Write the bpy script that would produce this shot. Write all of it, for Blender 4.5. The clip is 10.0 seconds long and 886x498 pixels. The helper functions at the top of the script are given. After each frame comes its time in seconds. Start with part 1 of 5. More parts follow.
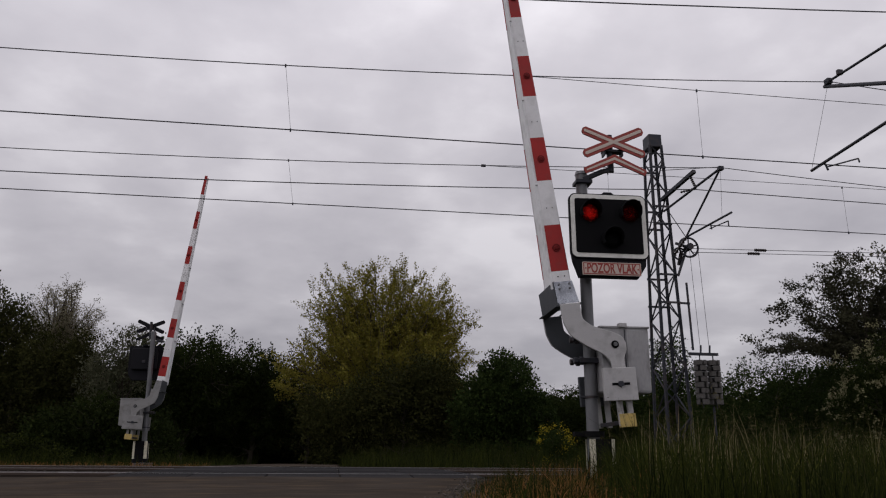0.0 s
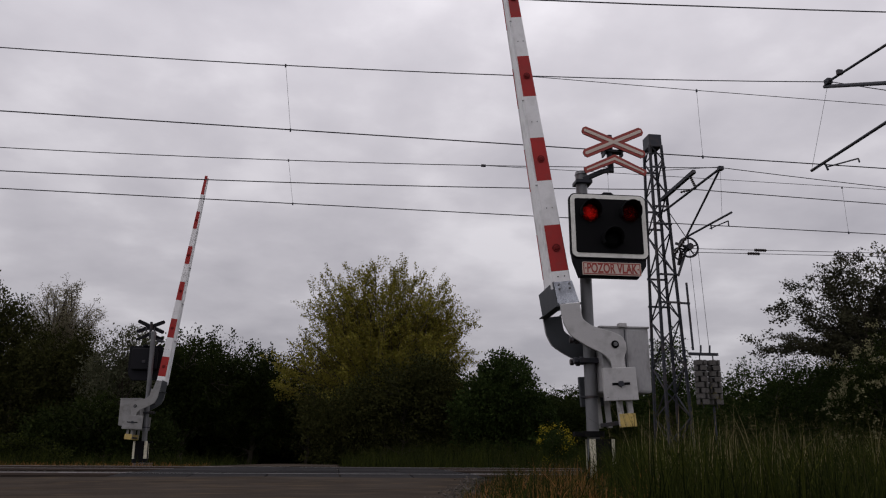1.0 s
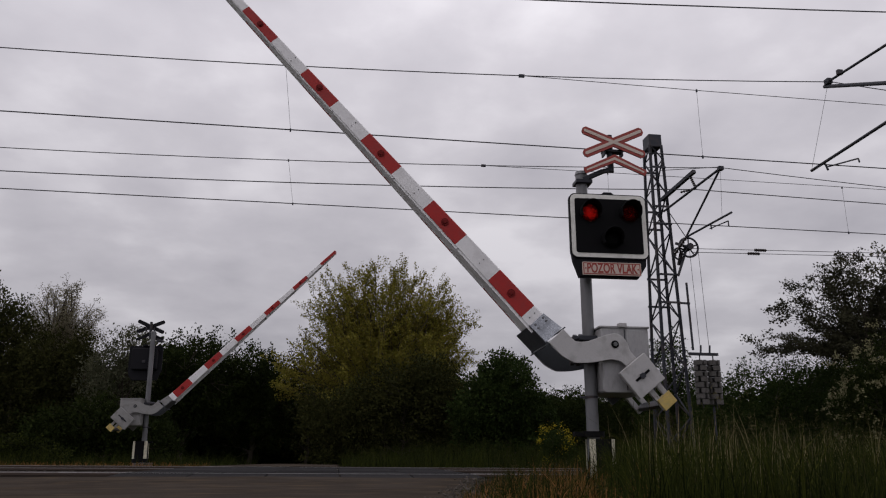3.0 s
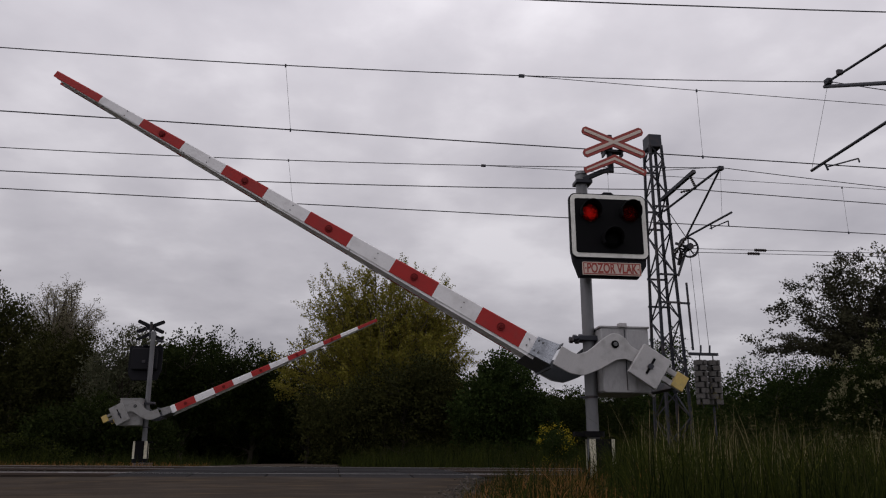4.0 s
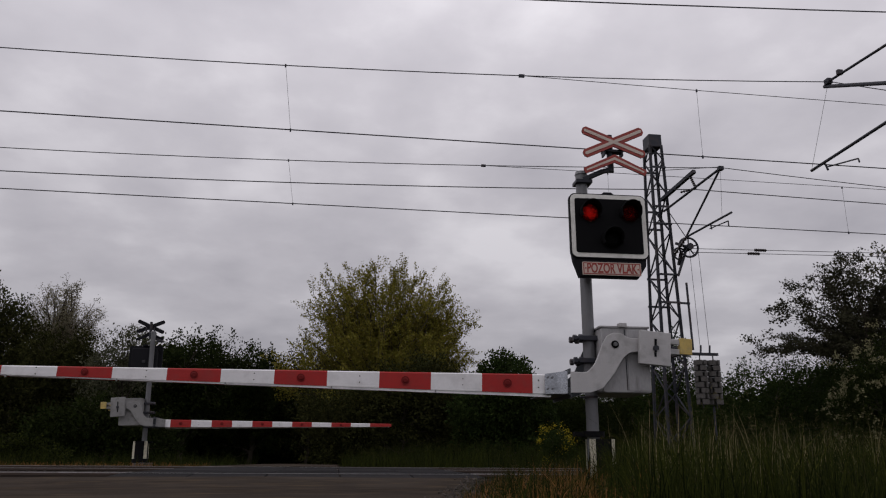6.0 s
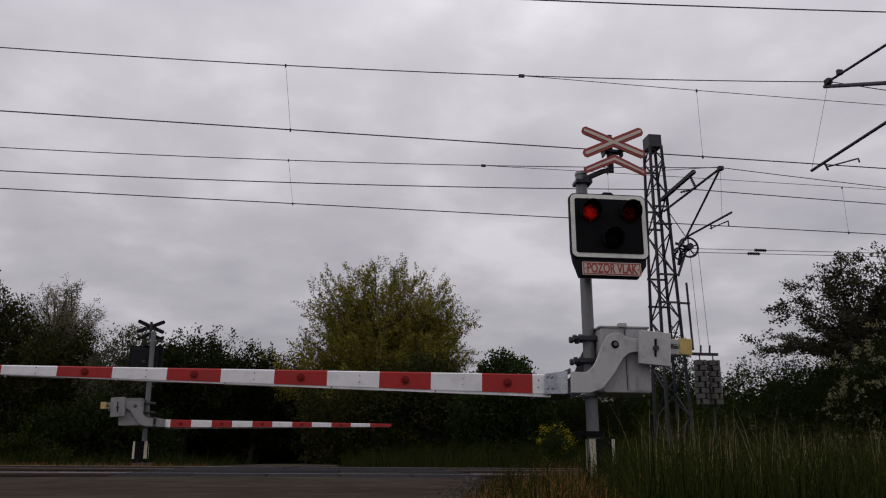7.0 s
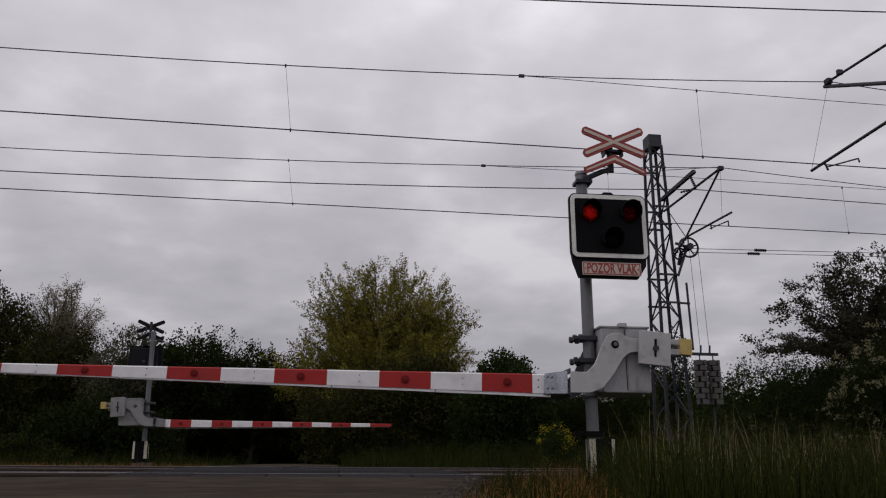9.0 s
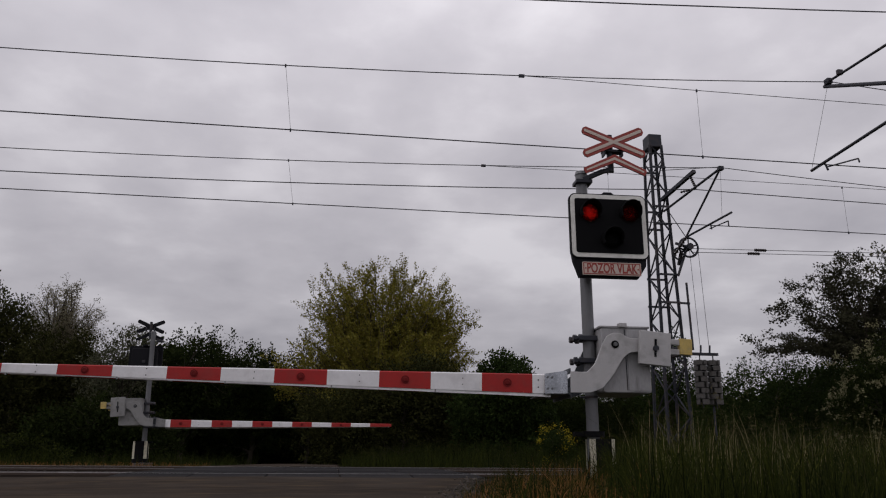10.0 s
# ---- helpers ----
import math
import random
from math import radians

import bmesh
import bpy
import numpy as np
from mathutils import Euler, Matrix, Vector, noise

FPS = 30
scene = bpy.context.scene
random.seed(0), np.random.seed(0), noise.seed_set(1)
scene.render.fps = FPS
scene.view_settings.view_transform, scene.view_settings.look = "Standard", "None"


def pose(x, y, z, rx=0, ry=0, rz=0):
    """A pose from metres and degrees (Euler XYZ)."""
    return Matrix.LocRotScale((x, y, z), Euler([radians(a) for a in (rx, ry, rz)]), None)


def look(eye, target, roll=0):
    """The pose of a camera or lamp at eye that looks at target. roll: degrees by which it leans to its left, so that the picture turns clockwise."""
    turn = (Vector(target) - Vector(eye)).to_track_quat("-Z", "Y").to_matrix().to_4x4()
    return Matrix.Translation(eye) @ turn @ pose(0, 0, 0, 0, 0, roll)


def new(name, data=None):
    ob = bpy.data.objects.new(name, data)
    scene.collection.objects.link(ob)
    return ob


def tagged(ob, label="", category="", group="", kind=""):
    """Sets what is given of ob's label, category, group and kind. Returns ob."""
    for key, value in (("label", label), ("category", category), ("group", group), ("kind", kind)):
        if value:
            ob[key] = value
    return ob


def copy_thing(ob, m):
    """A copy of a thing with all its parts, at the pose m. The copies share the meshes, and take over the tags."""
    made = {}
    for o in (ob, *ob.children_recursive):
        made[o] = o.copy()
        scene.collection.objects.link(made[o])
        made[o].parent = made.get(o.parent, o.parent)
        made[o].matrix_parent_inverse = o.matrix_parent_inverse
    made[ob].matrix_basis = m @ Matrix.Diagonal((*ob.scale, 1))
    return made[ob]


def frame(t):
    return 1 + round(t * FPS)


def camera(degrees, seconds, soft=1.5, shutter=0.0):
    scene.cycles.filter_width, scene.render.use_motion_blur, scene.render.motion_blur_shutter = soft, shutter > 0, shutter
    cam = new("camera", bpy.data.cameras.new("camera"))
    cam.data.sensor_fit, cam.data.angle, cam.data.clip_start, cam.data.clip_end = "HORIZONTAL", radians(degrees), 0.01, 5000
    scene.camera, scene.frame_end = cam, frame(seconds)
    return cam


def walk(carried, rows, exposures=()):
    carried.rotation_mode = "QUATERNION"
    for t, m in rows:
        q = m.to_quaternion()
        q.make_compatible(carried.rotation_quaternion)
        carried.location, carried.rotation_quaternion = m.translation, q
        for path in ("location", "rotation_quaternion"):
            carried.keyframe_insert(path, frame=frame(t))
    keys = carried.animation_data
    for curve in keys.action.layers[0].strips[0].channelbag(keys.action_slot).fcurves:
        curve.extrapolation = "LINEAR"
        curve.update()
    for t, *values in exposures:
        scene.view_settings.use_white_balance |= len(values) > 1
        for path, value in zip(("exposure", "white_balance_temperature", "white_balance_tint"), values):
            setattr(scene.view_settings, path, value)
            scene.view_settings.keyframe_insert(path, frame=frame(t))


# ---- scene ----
cam = camera(61.56, 10.0, soft=1.15)
EYE = Vector((0.0, 0.0, 0.30))
PITCH, YAW, ROLL = radians(15.76), radians(8.02), 0.40
AHEAD = Vector((math.sin(YAW) * math.cos(PITCH), math.cos(YAW) * math.cos(PITCH), math.sin(PITCH)))
walk(cam, [(0.0, look(EYE, EYE + AHEAD * 10, ROLL)), (10.0, look(EYE, EYE + AHEAD * 10, ROLL))], [(0.0, 0.0, 6500, 13), (4.6, 0.0, 6500, 13), (5.6, -0.09, 6500, 13), (10.0, -0.09, 6500, 13)])


# ---- sky and sun: a closed overcast sky, brighter overhead, the sun behind thick cloud ----
SUN_UP, SUN_ROUND = radians(50), radians(248)


def make_sky():
    world = bpy.data.worlds.new("overcast_sky")
    scene.world = world
    world.use_nodes = True
    n, l = world.node_tree.nodes, world.node_tree.links
    n.clear()
    out, back = n.new("ShaderNodeOutputWorld"), n.new("ShaderNodeBackground")
    sky = n.new("ShaderNodeTexSky")
    sky.sky_type, sky.sun_disc, sky.sun_elevation, sky.sun_rotation = "NISHITA", False, SUN_UP, SUN_ROUND
    dim = n.new("ShaderNodeVectorMath")
    dim.operation = "SCALE"
    dim.inputs["Scale"].default_value = 0.10
    l.new(sky.outputs[0], dim.inputs[0])
    co, sep = n.new("ShaderNodeTexCoord"), n.new("ShaderNodeSeparateXYZ")
    l.new(co.outputs["Generated"], sep.inputs[0])
    # cloud layer: the view ray projected on a flat ceiling, softened near the horizon
    add = n.new("ShaderNodeMath")
    add.operation = "ADD"
    add.inputs[1].default_value = 0.22
    l.new(sep.outputs["Z"], add.inputs[0])
    mx = n.new("ShaderNodeMath")
    mx.operation = "MAXIMUM"
    mx.inputs[1].default_value = 0.12
    l.new(add.outputs[0], mx.inputs[0])
    div = n.new("ShaderNodeVectorMath")
    div.operation = "DIVIDE"
    com = n.new("ShaderNodeCombineXYZ")
    for i in range(3):
        l.new(mx.outputs[0], com.inputs[i])
    l.new(co.outputs["Generated"], div.inputs[0])
    l.new(com.outputs[0], div.inputs[1])
    big, small = n.new("ShaderNodeTexNoise"), n.new("ShaderNodeTexNoise")
    drift = n.new("ShaderNodeVectorMath")
    drift.operation = "ADD"
    drift.inputs[1].default_value = (9.33, 4.1, -16.62)
    l.new(div.outputs[0], drift.inputs[0])
    for node, scale, detail, rough in ((big, 1.53, 3, 0.45), (small, 3.825, 6, 0.52)):
        node.inputs["Scale"].default_value, node.inputs["Detail"].default_value, node.inputs["Roughness"].default_value = scale, detail, rough
        l.new(drift.outputs[0], node.inputs["Vector"])
    mix = n.new("ShaderNodeMix")
    mix.data_type = "FLOAT"
    mix.inputs[0].default_value = 0.38
    l.new(big.outputs[0], mix.inputs[2])
    l.new(small.outputs[0], mix.inputs[3])
    ramp = n.new("ShaderNodeValToRGB")
    e = ramp.color_ramp.elements
    e[0].position, e[0].color = 0.36, (0.434, 0.423, 0.456, 1)
    e[1].position, e[1].color = 0.63, (0.735, 0.722, 0.75, 1)
    mid = ramp.color_ramp.elements.new(0.5)
    mid.color = (0.55, 0.536, 0.568, 1)
    l.new(mix.outputs[0], ramp.inputs[0])
    # an overcast sky is up to three times as bright overhead as at the horizon
    up = n.new("ShaderNodeMapRange")
    for i, v in enumerate((0.0, 0.36, 0.79, 1.38)):
        up.inputs[i + 1].default_value = v
    pw = n.new("ShaderNodeMath")
    pw.operation = "POWER"
    pw.inputs[1].default_value = 1.8
    clampz = n.new("ShaderNodeMath")
    clampz.operation = "MAXIMUM"
    clampz.inputs[1].default_value = 0.0
    l.new(sep.outputs["Z"], clampz.inputs[0])
    l.new(clampz.outputs[0], pw.inputs[0])
    l.new(pw.outputs[0], up.inputs[0])
    bright = n.new("ShaderNodeVectorMath")
    bright.operation = "SCALE"
    l.new(ramp.outputs[0], bright.inputs[0])
    l.new(up.outputs[0], bright.inputs["Scale"])
    cover = n.new("ShaderNodeMix")
    cover.data_type = "RGBA"
    cover.inputs[0].default_value = 0.95
    l.new(dim.outputs[0], cover.inputs[6])
    l.new(bright.outputs[0], cover.inputs[7])
    l.new(cover.outputs[2], back.inputs[0])
    back.inputs[1].default_value = 1.0
    l.new(back.outputs[0], out.inputs[0])


make_sky()
sun = new("sun", bpy.data.lights.new("sun", "SUN"))
sun.data.energy, sun.data.angle, sun.data.color = 0.30, radians(40), (1.0, 0.97, 0.93)
sun.matrix_basis = look((0, 0, 30), Vector((0, 0, 30)) - 10 * Vector((math.sin(SUN_ROUND) * math.cos(SUN_UP), math.cos(SUN_ROUND) * math.cos(SUN_UP), math.sin(SUN_UP))))


# ---- materials ----
def mat(name, color, rough=0.6, metal=0.0, vary=0.18, scale=6.0, fine=60.0, bump=0.15, dirt=None, dirt_amount=0.3, per="", stretch=None, spec=0.5):
    """A surface with broad stains, fine grain and relief; per: 'island' or 'object' for piece-by-piece change."""
    m = bpy.data.materials.new(name)
    m.use_nodes = True
    n, l = m.node_tree.nodes, m.node_tree.links
    b = n["Principled BSDF"]
    co = n.new("ShaderNodeTexCoord")
    vec = co.outputs["Object"]
    if stretch:
        mp = n.new("ShaderNodeMapping")
        mp.inputs["Scale"].default_value = stretch
        l.new(vec, mp.inputs[0])
        vec = mp.outputs[0]
    broad, grain = n.new("ShaderNodeTexNoise"), n.new("ShaderNodeTexNoise")
    broad.inputs["Scale"].default_value, broad.inputs["Detail"].default_value = scale, 5
    grain.inputs["Scale"].default_value, grain.inputs["Detail"].default_value = fine, 4
    l.new(vec, broad.inputs["Vector"])
    l.new(vec, grain.inputs["Vector"])
    both = n.new("ShaderNodeMix")
    both.data_type = "FLOAT"
    both.inputs[0].default_value = 0.4
    l.new(broad.outputs[0], both.inputs[2])
    l.new(grain.outputs[0], both.inputs[3])
    ramp = n.new("ShaderNodeValToRGB")
    e = ramp.color_ramp.elements
    e[0].position, e[1].position = 0.3, 0.7
    e[0].color = (*[c * (1 - vary) for c in color], 1)
    e[1].color = (*[min(1, c * (1 + vary)) for c in color], 1)
    l.new(both.outputs[0], ramp.inputs[0])
    last = ramp.outputs[0]
    if dirt:
        dr = n.new("ShaderNodeMapRange")
        for i, v in enumerate((0.5, 0.72, 0.0, dirt_amount)):
            dr.inputs[i + 1].default_value = v
        dn = n.new("ShaderNodeTexNoise")
        dn.inputs["Scale"].default_value, dn.inputs["Detail"].default_value = scale * 2.3, 7
        l.new(vec, dn.inputs["Vector"])
        l.new(dn.outputs[0], dr.inputs[0])
        mx = n.new("ShaderNodeMix")
        mx.data_type = "RGBA"
        l.new(dr.outputs[0], mx.inputs[0])
        l.new(last, mx.inputs[6])
        mx.inputs[7].default_value = (*dirt, 1)
        last = mx.outputs[2]
    if per:
        src = n.new("ShaderNodeNewGeometry").outputs["Random Per Island"] if per == "island" else n.new("ShaderNodeObjectInfo").outputs["Random"]
        hs = n.new("ShaderNodeHueSaturation")
        r = n.new("ShaderNodeMapRange")
        for i, v in enumerate((0, 1, 0.72, 1.28)):
            r.inputs[i + 1].default_value = v
        l.new(src, r.inputs[0])
        l.new(r.outputs[0], hs.inputs["Value"])
        h = n.new("ShaderNodeMapRange")
        for i, v in enumerate((0, 1, 0.515, 0.48)):
            h.inputs[i + 1].default_value = v
        l.new(src, h.inputs[0])
        l.new(h.outputs[0], hs.inputs["Hue"])
        l.new(last, hs.inputs["Color"])
        last = hs.outputs[0]
    l.new(last, b.inputs["Base Color"])
    rr = n.new("ShaderNodeMapRange")
    for i, v in enumerate((0.3, 0.7, max(0.05, rough - 0.12), min(1, rough + 0.12))):
        rr.inputs[i + 1].default_value = v
    l.new(both.outputs[0], rr.inputs[0])
    l.new(rr.outputs[0], b.inputs["Roughness"])
    b.inputs["Metallic"].default_value = metal
    b.inputs["Specular IOR Level"].default_value = spec
    if bump:
        bp = n.new("ShaderNodeBump")
        bp.inputs["Strength"].default_value, bp.inputs["Distance"].default_value = bump, 0.01
        l.new(grain.outputs[0], bp.inputs["Height"])
        l.new(bp.outputs[0], b.inputs["Normal"])
    return m


def leaf_mat(name, color, low=0.8, high=1.2):
    """Leaves: uneven green from leaf to leaf, with some light through the blade."""
    m = mat(name, color, 0.8, vary=0.3, scale=0.8, fine=25, bump=0, per="island", spec=0.06)
    n, l = m.node_tree.nodes, m.node_tree.links
    b, out = n["Principled BSDF"], n["Material Output"]
    hue = next(k for k in n if k.bl_idname == "ShaderNodeHueSaturation")
    spread = hue.inputs["Value"].links[0].from_node
    spread.inputs[3].default_value, spread.inputs[4].default_value = low, high
    tr, mx = n.new("ShaderNodeBsdfTranslucent"), n.new("ShaderNodeMixShader")
    mx.inputs[0].default_value = 0.2
    src = b.inputs["Base Color"].links[0].from_socket
    l.new(src, tr.inputs[0])
    l.new(b.outputs[0], mx.inputs[1])
    l.new(tr.outputs[0], mx.inputs[2])
    l.new(mx.outputs[0], out.inputs[0])
    return m


def lens_mat(name, tint):
    m = bpy.data.materials.new(name)
    m.use_nodes = True
    n, l = m.node_tree.nodes, m.node_tree.links
    n.clear()
    out, mix, tr, gl = n.new("ShaderNodeOutputMaterial"), n.new("ShaderNodeMixShader"), n.new("ShaderNodeBsdfTransparent"), n.new("ShaderNodeBsdfPrincipled")
    tr.inputs[0].default_value = (*tint, 1)
    gl.inputs["Base Color"].default_value = (*[c * 0.12 for c in tint], 1)
    gl.inputs["Roughness"].default_value = 0.25
    mix.inputs[0].default_value = 0.05
    l.new(tr.outputs[0], mix.inputs[1])
    l.new(gl.outputs[0], mix.inputs[2])
    l.new(mix.outputs[0], out.inputs[0])
    return m


def glow_mat(name, color, strength, center):
    """A field of small light points, strongest at the lamp's heart."""
    m = bpy.data.materials.new(name)
    m.use_nodes = True
    n, l = m.node_tree.nodes, m.node_tree.links
    b = n["Principled BSDF"]
    b.inputs["Base Color"].default_value = (0.05, 0.01, 0.01, 1)
    co, vo, mr = n.new("ShaderNodeTexCoord"), n.new("ShaderNodeTexVoronoi"), n.new("ShaderNodeMapRange")
    vo.inputs["Scale"].default_value = 42
    l.new(co.outputs["Object"], vo.inputs["Vector"])
    for i, v in enumerate((0.0, 0.6, 1.7, 0.45)):
        mr.inputs[i + 1].default_value = v
    l.new(vo.outputs["Distance"], mr.inputs[0])
    far, fall, mu, amount = n.new("ShaderNodeVectorMath"), n.new("ShaderNodeMapRange"), n.new("ShaderNodeMath"), n.new("ShaderNodeMath")
    far.operation = "DISTANCE"
    far.inputs[1].default_value = center
    l.new(co.outputs["Object"], far.inputs[0])
    fall.interpolation_type = "SMOOTHSTEP"
    for i, v in enumerate((0.01, 0.088, 1.0, 0.06)):
        fall.inputs[i + 1].default_value = v
    l.new(far.outputs["Value"], fall.inputs[0])
    mu.operation = amount.operation = "MULTIPLY"
    amount.inputs[1].default_value = strength
    l.new(mr.outputs[0], mu.inputs[0])
    l.new(fall.outputs[0], mu.inputs[1])
    l.new(mu.outputs[0], amount.inputs[0])
    b.inputs["Emission Color"].default_value = (*color, 1)
    l.new(amount.outputs[0], b.inputs["Emission Strength"])
    return m


BOARD_Y = -0.27
LAMPS = [(-.19, 2.795, "glow"), (.237, 2.805, "dimglow")]


M = dict(
    white=mat("white_paint", (0.84, 0.83, 0.84), 0.45, vary=0.07, scale=3, fine=40, bump=0.05, dirt=(0.35, 0.33, 0.32), dirt_amount=0.25),
    red=mat("red_paint", (0.38, 0.022, 0.02), 0.5, spec=0.3, vary=0.14, scale=4, fine=40, bump=0.05, dirt=(0.22, 0.05, 0.045), dirt_amount=0.35),
    lining=mat("pale_grey_lining", (0.86, 0.86, 0.87), 0.55, vary=0.1, scale=3, fine=40, bump=0.05, dirt=(0.3, 0.29, 0.28), dirt_amount=0.3),
    slate=mat("slate_grey_paint_and_shade", (0.06, 0.066, 0.075), 0.55, 0.2, vary=0.15, scale=6, fine=60, bump=0.08),
    stud=mat("dark_red_plastic", (0.16, 0.012, 0.012), 0.65, spec=0.15, vary=0.2, scale=30, bump=0.05),
    cast=mat("grey_painted_casting", (0.47, 0.46, 0.46), 0.5, 0.1, vary=0.1, scale=4, fine=70, bump=0.12, dirt=(0.16, 0.15, 0.14), dirt_amount=0.4),
    dull=mat("dark_mottled_grey_paint", (0.27, 0.265, 0.26), 0.6, 0.1, vary=0.15, scale=4, fine=60, bump=0.1, dirt=(0.12, 0.11, 0.1), dirt_amount=0.5),
    box=mat("grey_housing_paint", (0.34, 0.335, 0.34), 0.5, 0.1, vary=0.18, scale=4, fine=60, bump=0.1, dirt=(0.10, 0.09, 0.085), dirt_amount=0.75, stretch=(1, 1, 0.35)),
    zinc=mat("galvanised_steel", (0.15, 0.152, 0.16), 0.48, 0.35, vary=0.2, scale=9, fine=50, bump=0.08, dirt=(0.14, 0.13, 0.12), dirt_amount=0.35, stretch=(1, 1, 0.3)),
    bright=mat("bare_zinc_sheet", (0.40, 0.42, 0.46), 0.25, 0.85, vary=0.55, scale=11, fine=50, bump=0.06),
    steel=mat("dark_weathered_steel", (0.032, 0.034, 0.044), 0.6, 0.3, vary=0.25, scale=3, fine=40, bump=0.15, dirt=(0.10, 0.06, 0.04), dirt_amount=0.4),
    lattice=mat("grey_mast_paint", (0.025, 0.028, 0.038), 0.6, 0.2, vary=0.25, scale=2, fine=40, bump=0.15, dirt=(0.09, 0.06, 0.05), dirt_amount=0.5),
    black=mat("black_signal_paint", (0.006, 0.006, 0.007), 0.85, vary=0.3, scale=6, fine=60, bump=0.1, spec=0.12),
    backs=mat("dark_back_paint", (0.010, 0.010, 0.013), 0.75, spec=0.2, vary=0.2, scale=6, fine=60, bump=0.1),
    border=mat("white_reflective_border", (0.80, 0.79, 0.74), 0.5, vary=0.06, scale=5, fine=40, bump=0.03, dirt=(0.4, 0.38, 0.34), dirt_amount=0.3),
    cream=mat("aged_white_sign_face", (0.60, 0.50, 0.43), 0.5, vary=0.06, scale=5, fine=40, bump=0.03),
    signred=mat("faded_red_sign_paint", (0.32, 0.046, 0.034), 0.55, vary=0.12, scale=7, fine=40, bump=0.03),
    yellow=mat("worn_yellow_paint", (0.55, 0.40, 0.12), 0.55, vary=0.2, scale=10, fine=60, bump=0.1, dirt=(0.3, 0.26, 0.18), dirt_amount=0.5),
    mark=mat("aged_cream_paint", (0.62, 0.58, 0.44), 0.6, vary=0.15, scale=10, fine=60, bump=0.1, dirt=(0.15, 0.13, 0.1), dirt_amount=0.6),
    rust=mat("rusty_rail_steel", (0.055, 0.038, 0.030), 0.7, 0.3, vary=0.25, scale=4, fine=60, bump=0.2),
    railtop=mat("polished_rail_head", (0.42, 0.41, 0.41), 0.38, 0.9, vary=0.15, scale=4, fine=60, bump=0.03, stretch=(0.1, 1, 1)),
    asphalt=mat("worn_asphalt", (0.053, 0.044, 0.037), 0.9, vary=0.38, scale=1.6, fine=120, bump=0.6, dirt=(0.090, 0.067, 0.046), dirt_amount=0.75, spec=0.0, stretch=(.6, 1, 1)),
    rubber=mat("crossing_panel_concrete", (0.021, 0.020, 0.021), 0.85, vary=0.3, scale=1.5, fine=90, bump=0.4, per="object", spec=0.04),
    concrete=mat("weathered_concrete", (0.34, 0.32, 0.30), 0.85, vary=0.2, scale=5, fine=70, bump=0.35, dirt=(0.16, 0.14, 0.12), dirt_amount=0.5),
    concrete_dark=mat("grimy_concrete", (0.085, 0.08, 0.076), 0.9, vary=0.25, scale=5, fine=70, bump=0.35, dirt=(0.08, 0.07, 0.06), dirt_amount=0.6),
    sleeper=mat("sleeper_concrete", (0.2, 0.19, 0.18), 0.9, vary=0.2, scale=6, fine=70, bump=0.3),
    ballast=mat("ballast_stone", (0.050, 0.042, 0.036), 0.9, vary=0.35, scale=8, fine=50, bump=0.4, per="island", spec=0.25),
    gravel=mat("road_gravel", (0.075, 0.064, 0.054), 0.9, vary=0.3, scale=8, fine=50, bump=0.4, per="island", spec=0.2),
    soil=mat("grassy_soil", (0.018, 0.020, 0.007), 0.95, vary=0.4, scale=0.6, fine=18, bump=0.6, dirt=(0.06, 0.05, 0.03), dirt_amount=0.6, spec=0.05),
    bark=mat("bark", (0.055, 0.045, 0.036), 0.9, vary=0.3, scale=5, fine=40, bump=0.5, stretch=(1, 1, 0.25), spec=0.2),
    porcelain=mat("brown_porcelain", (0.02, 0.012, 0.011), 0.3, vary=0.2, scale=10, bump=0),
    leaf_yellow=leaf_mat("young_yellow_green_leaf", (0.205, 0.185, 0.033)),
    leaf_green=leaf_mat("mid_green_leaf", (0.026, 0.042, 0.010)),
    leaf_dark=leaf_mat("dark_green_leaf", (0.019, 0.028, 0.006)),
    leaf_pale=leaf_mat("pale_grey_green_leaf", (0.088, 0.092, 0.055)),
    leaf_olive=leaf_mat("dark_olive_leaf", (0.035, 0.038, 0.011)),
    leaf_grey=leaf_mat("grey_green_leaf", (0.042, 0.042, 0.024)),
    leaf_airy=leaf_mat("small_grey_brown_leaf", (0.19, 0.172, 0.11)),
    leaf_brown=leaf_mat("olive_leaf", (0.054, 0.050, 0.018)),
    flower_white=leaf_mat("cream_blossom", (0.21, 0.20, 0.11)),
    flower_yellow=leaf_mat("yellow_blossom", (0.30, 0.25, 0.02)),
    grass=leaf_mat("meadow_grass", (0.018, 0.024, 0.004), 0.3, 2.0),
    grass_light=leaf_mat("light_grass_blade", (0.058, 0.066, 0.012), 0.4, 1.6),
    seed=leaf_mat("grass_seed_head", (0.075, 0.068, 0.03)),
    straw=leaf_mat("ripe_grass_straw", (0.24, 0.205, 0.10)),
    dry=leaf_mat("dry_grass", (0.24, 0.125, 0.038), 0.35, 1.7),
    lens=lens_mat("red_lens", (0.9, 0.10, 0.08)),
    clear=lens_mat("clear_lens", (0.25, 0.26, 0.28)),
    glow=glow_mat("red_signal_light", (1.0, 0.15, 0.125), 2.3, (LAMPS[0][0], BOARD_Y - .02, LAMPS[0][1])),
    dimglow=glow_mat("red_signal_light_weak", (1.0, 0.08, 0.065), 0.62, (LAMPS[1][0], BOARD_Y - .02, LAMPS[1][1])),
)


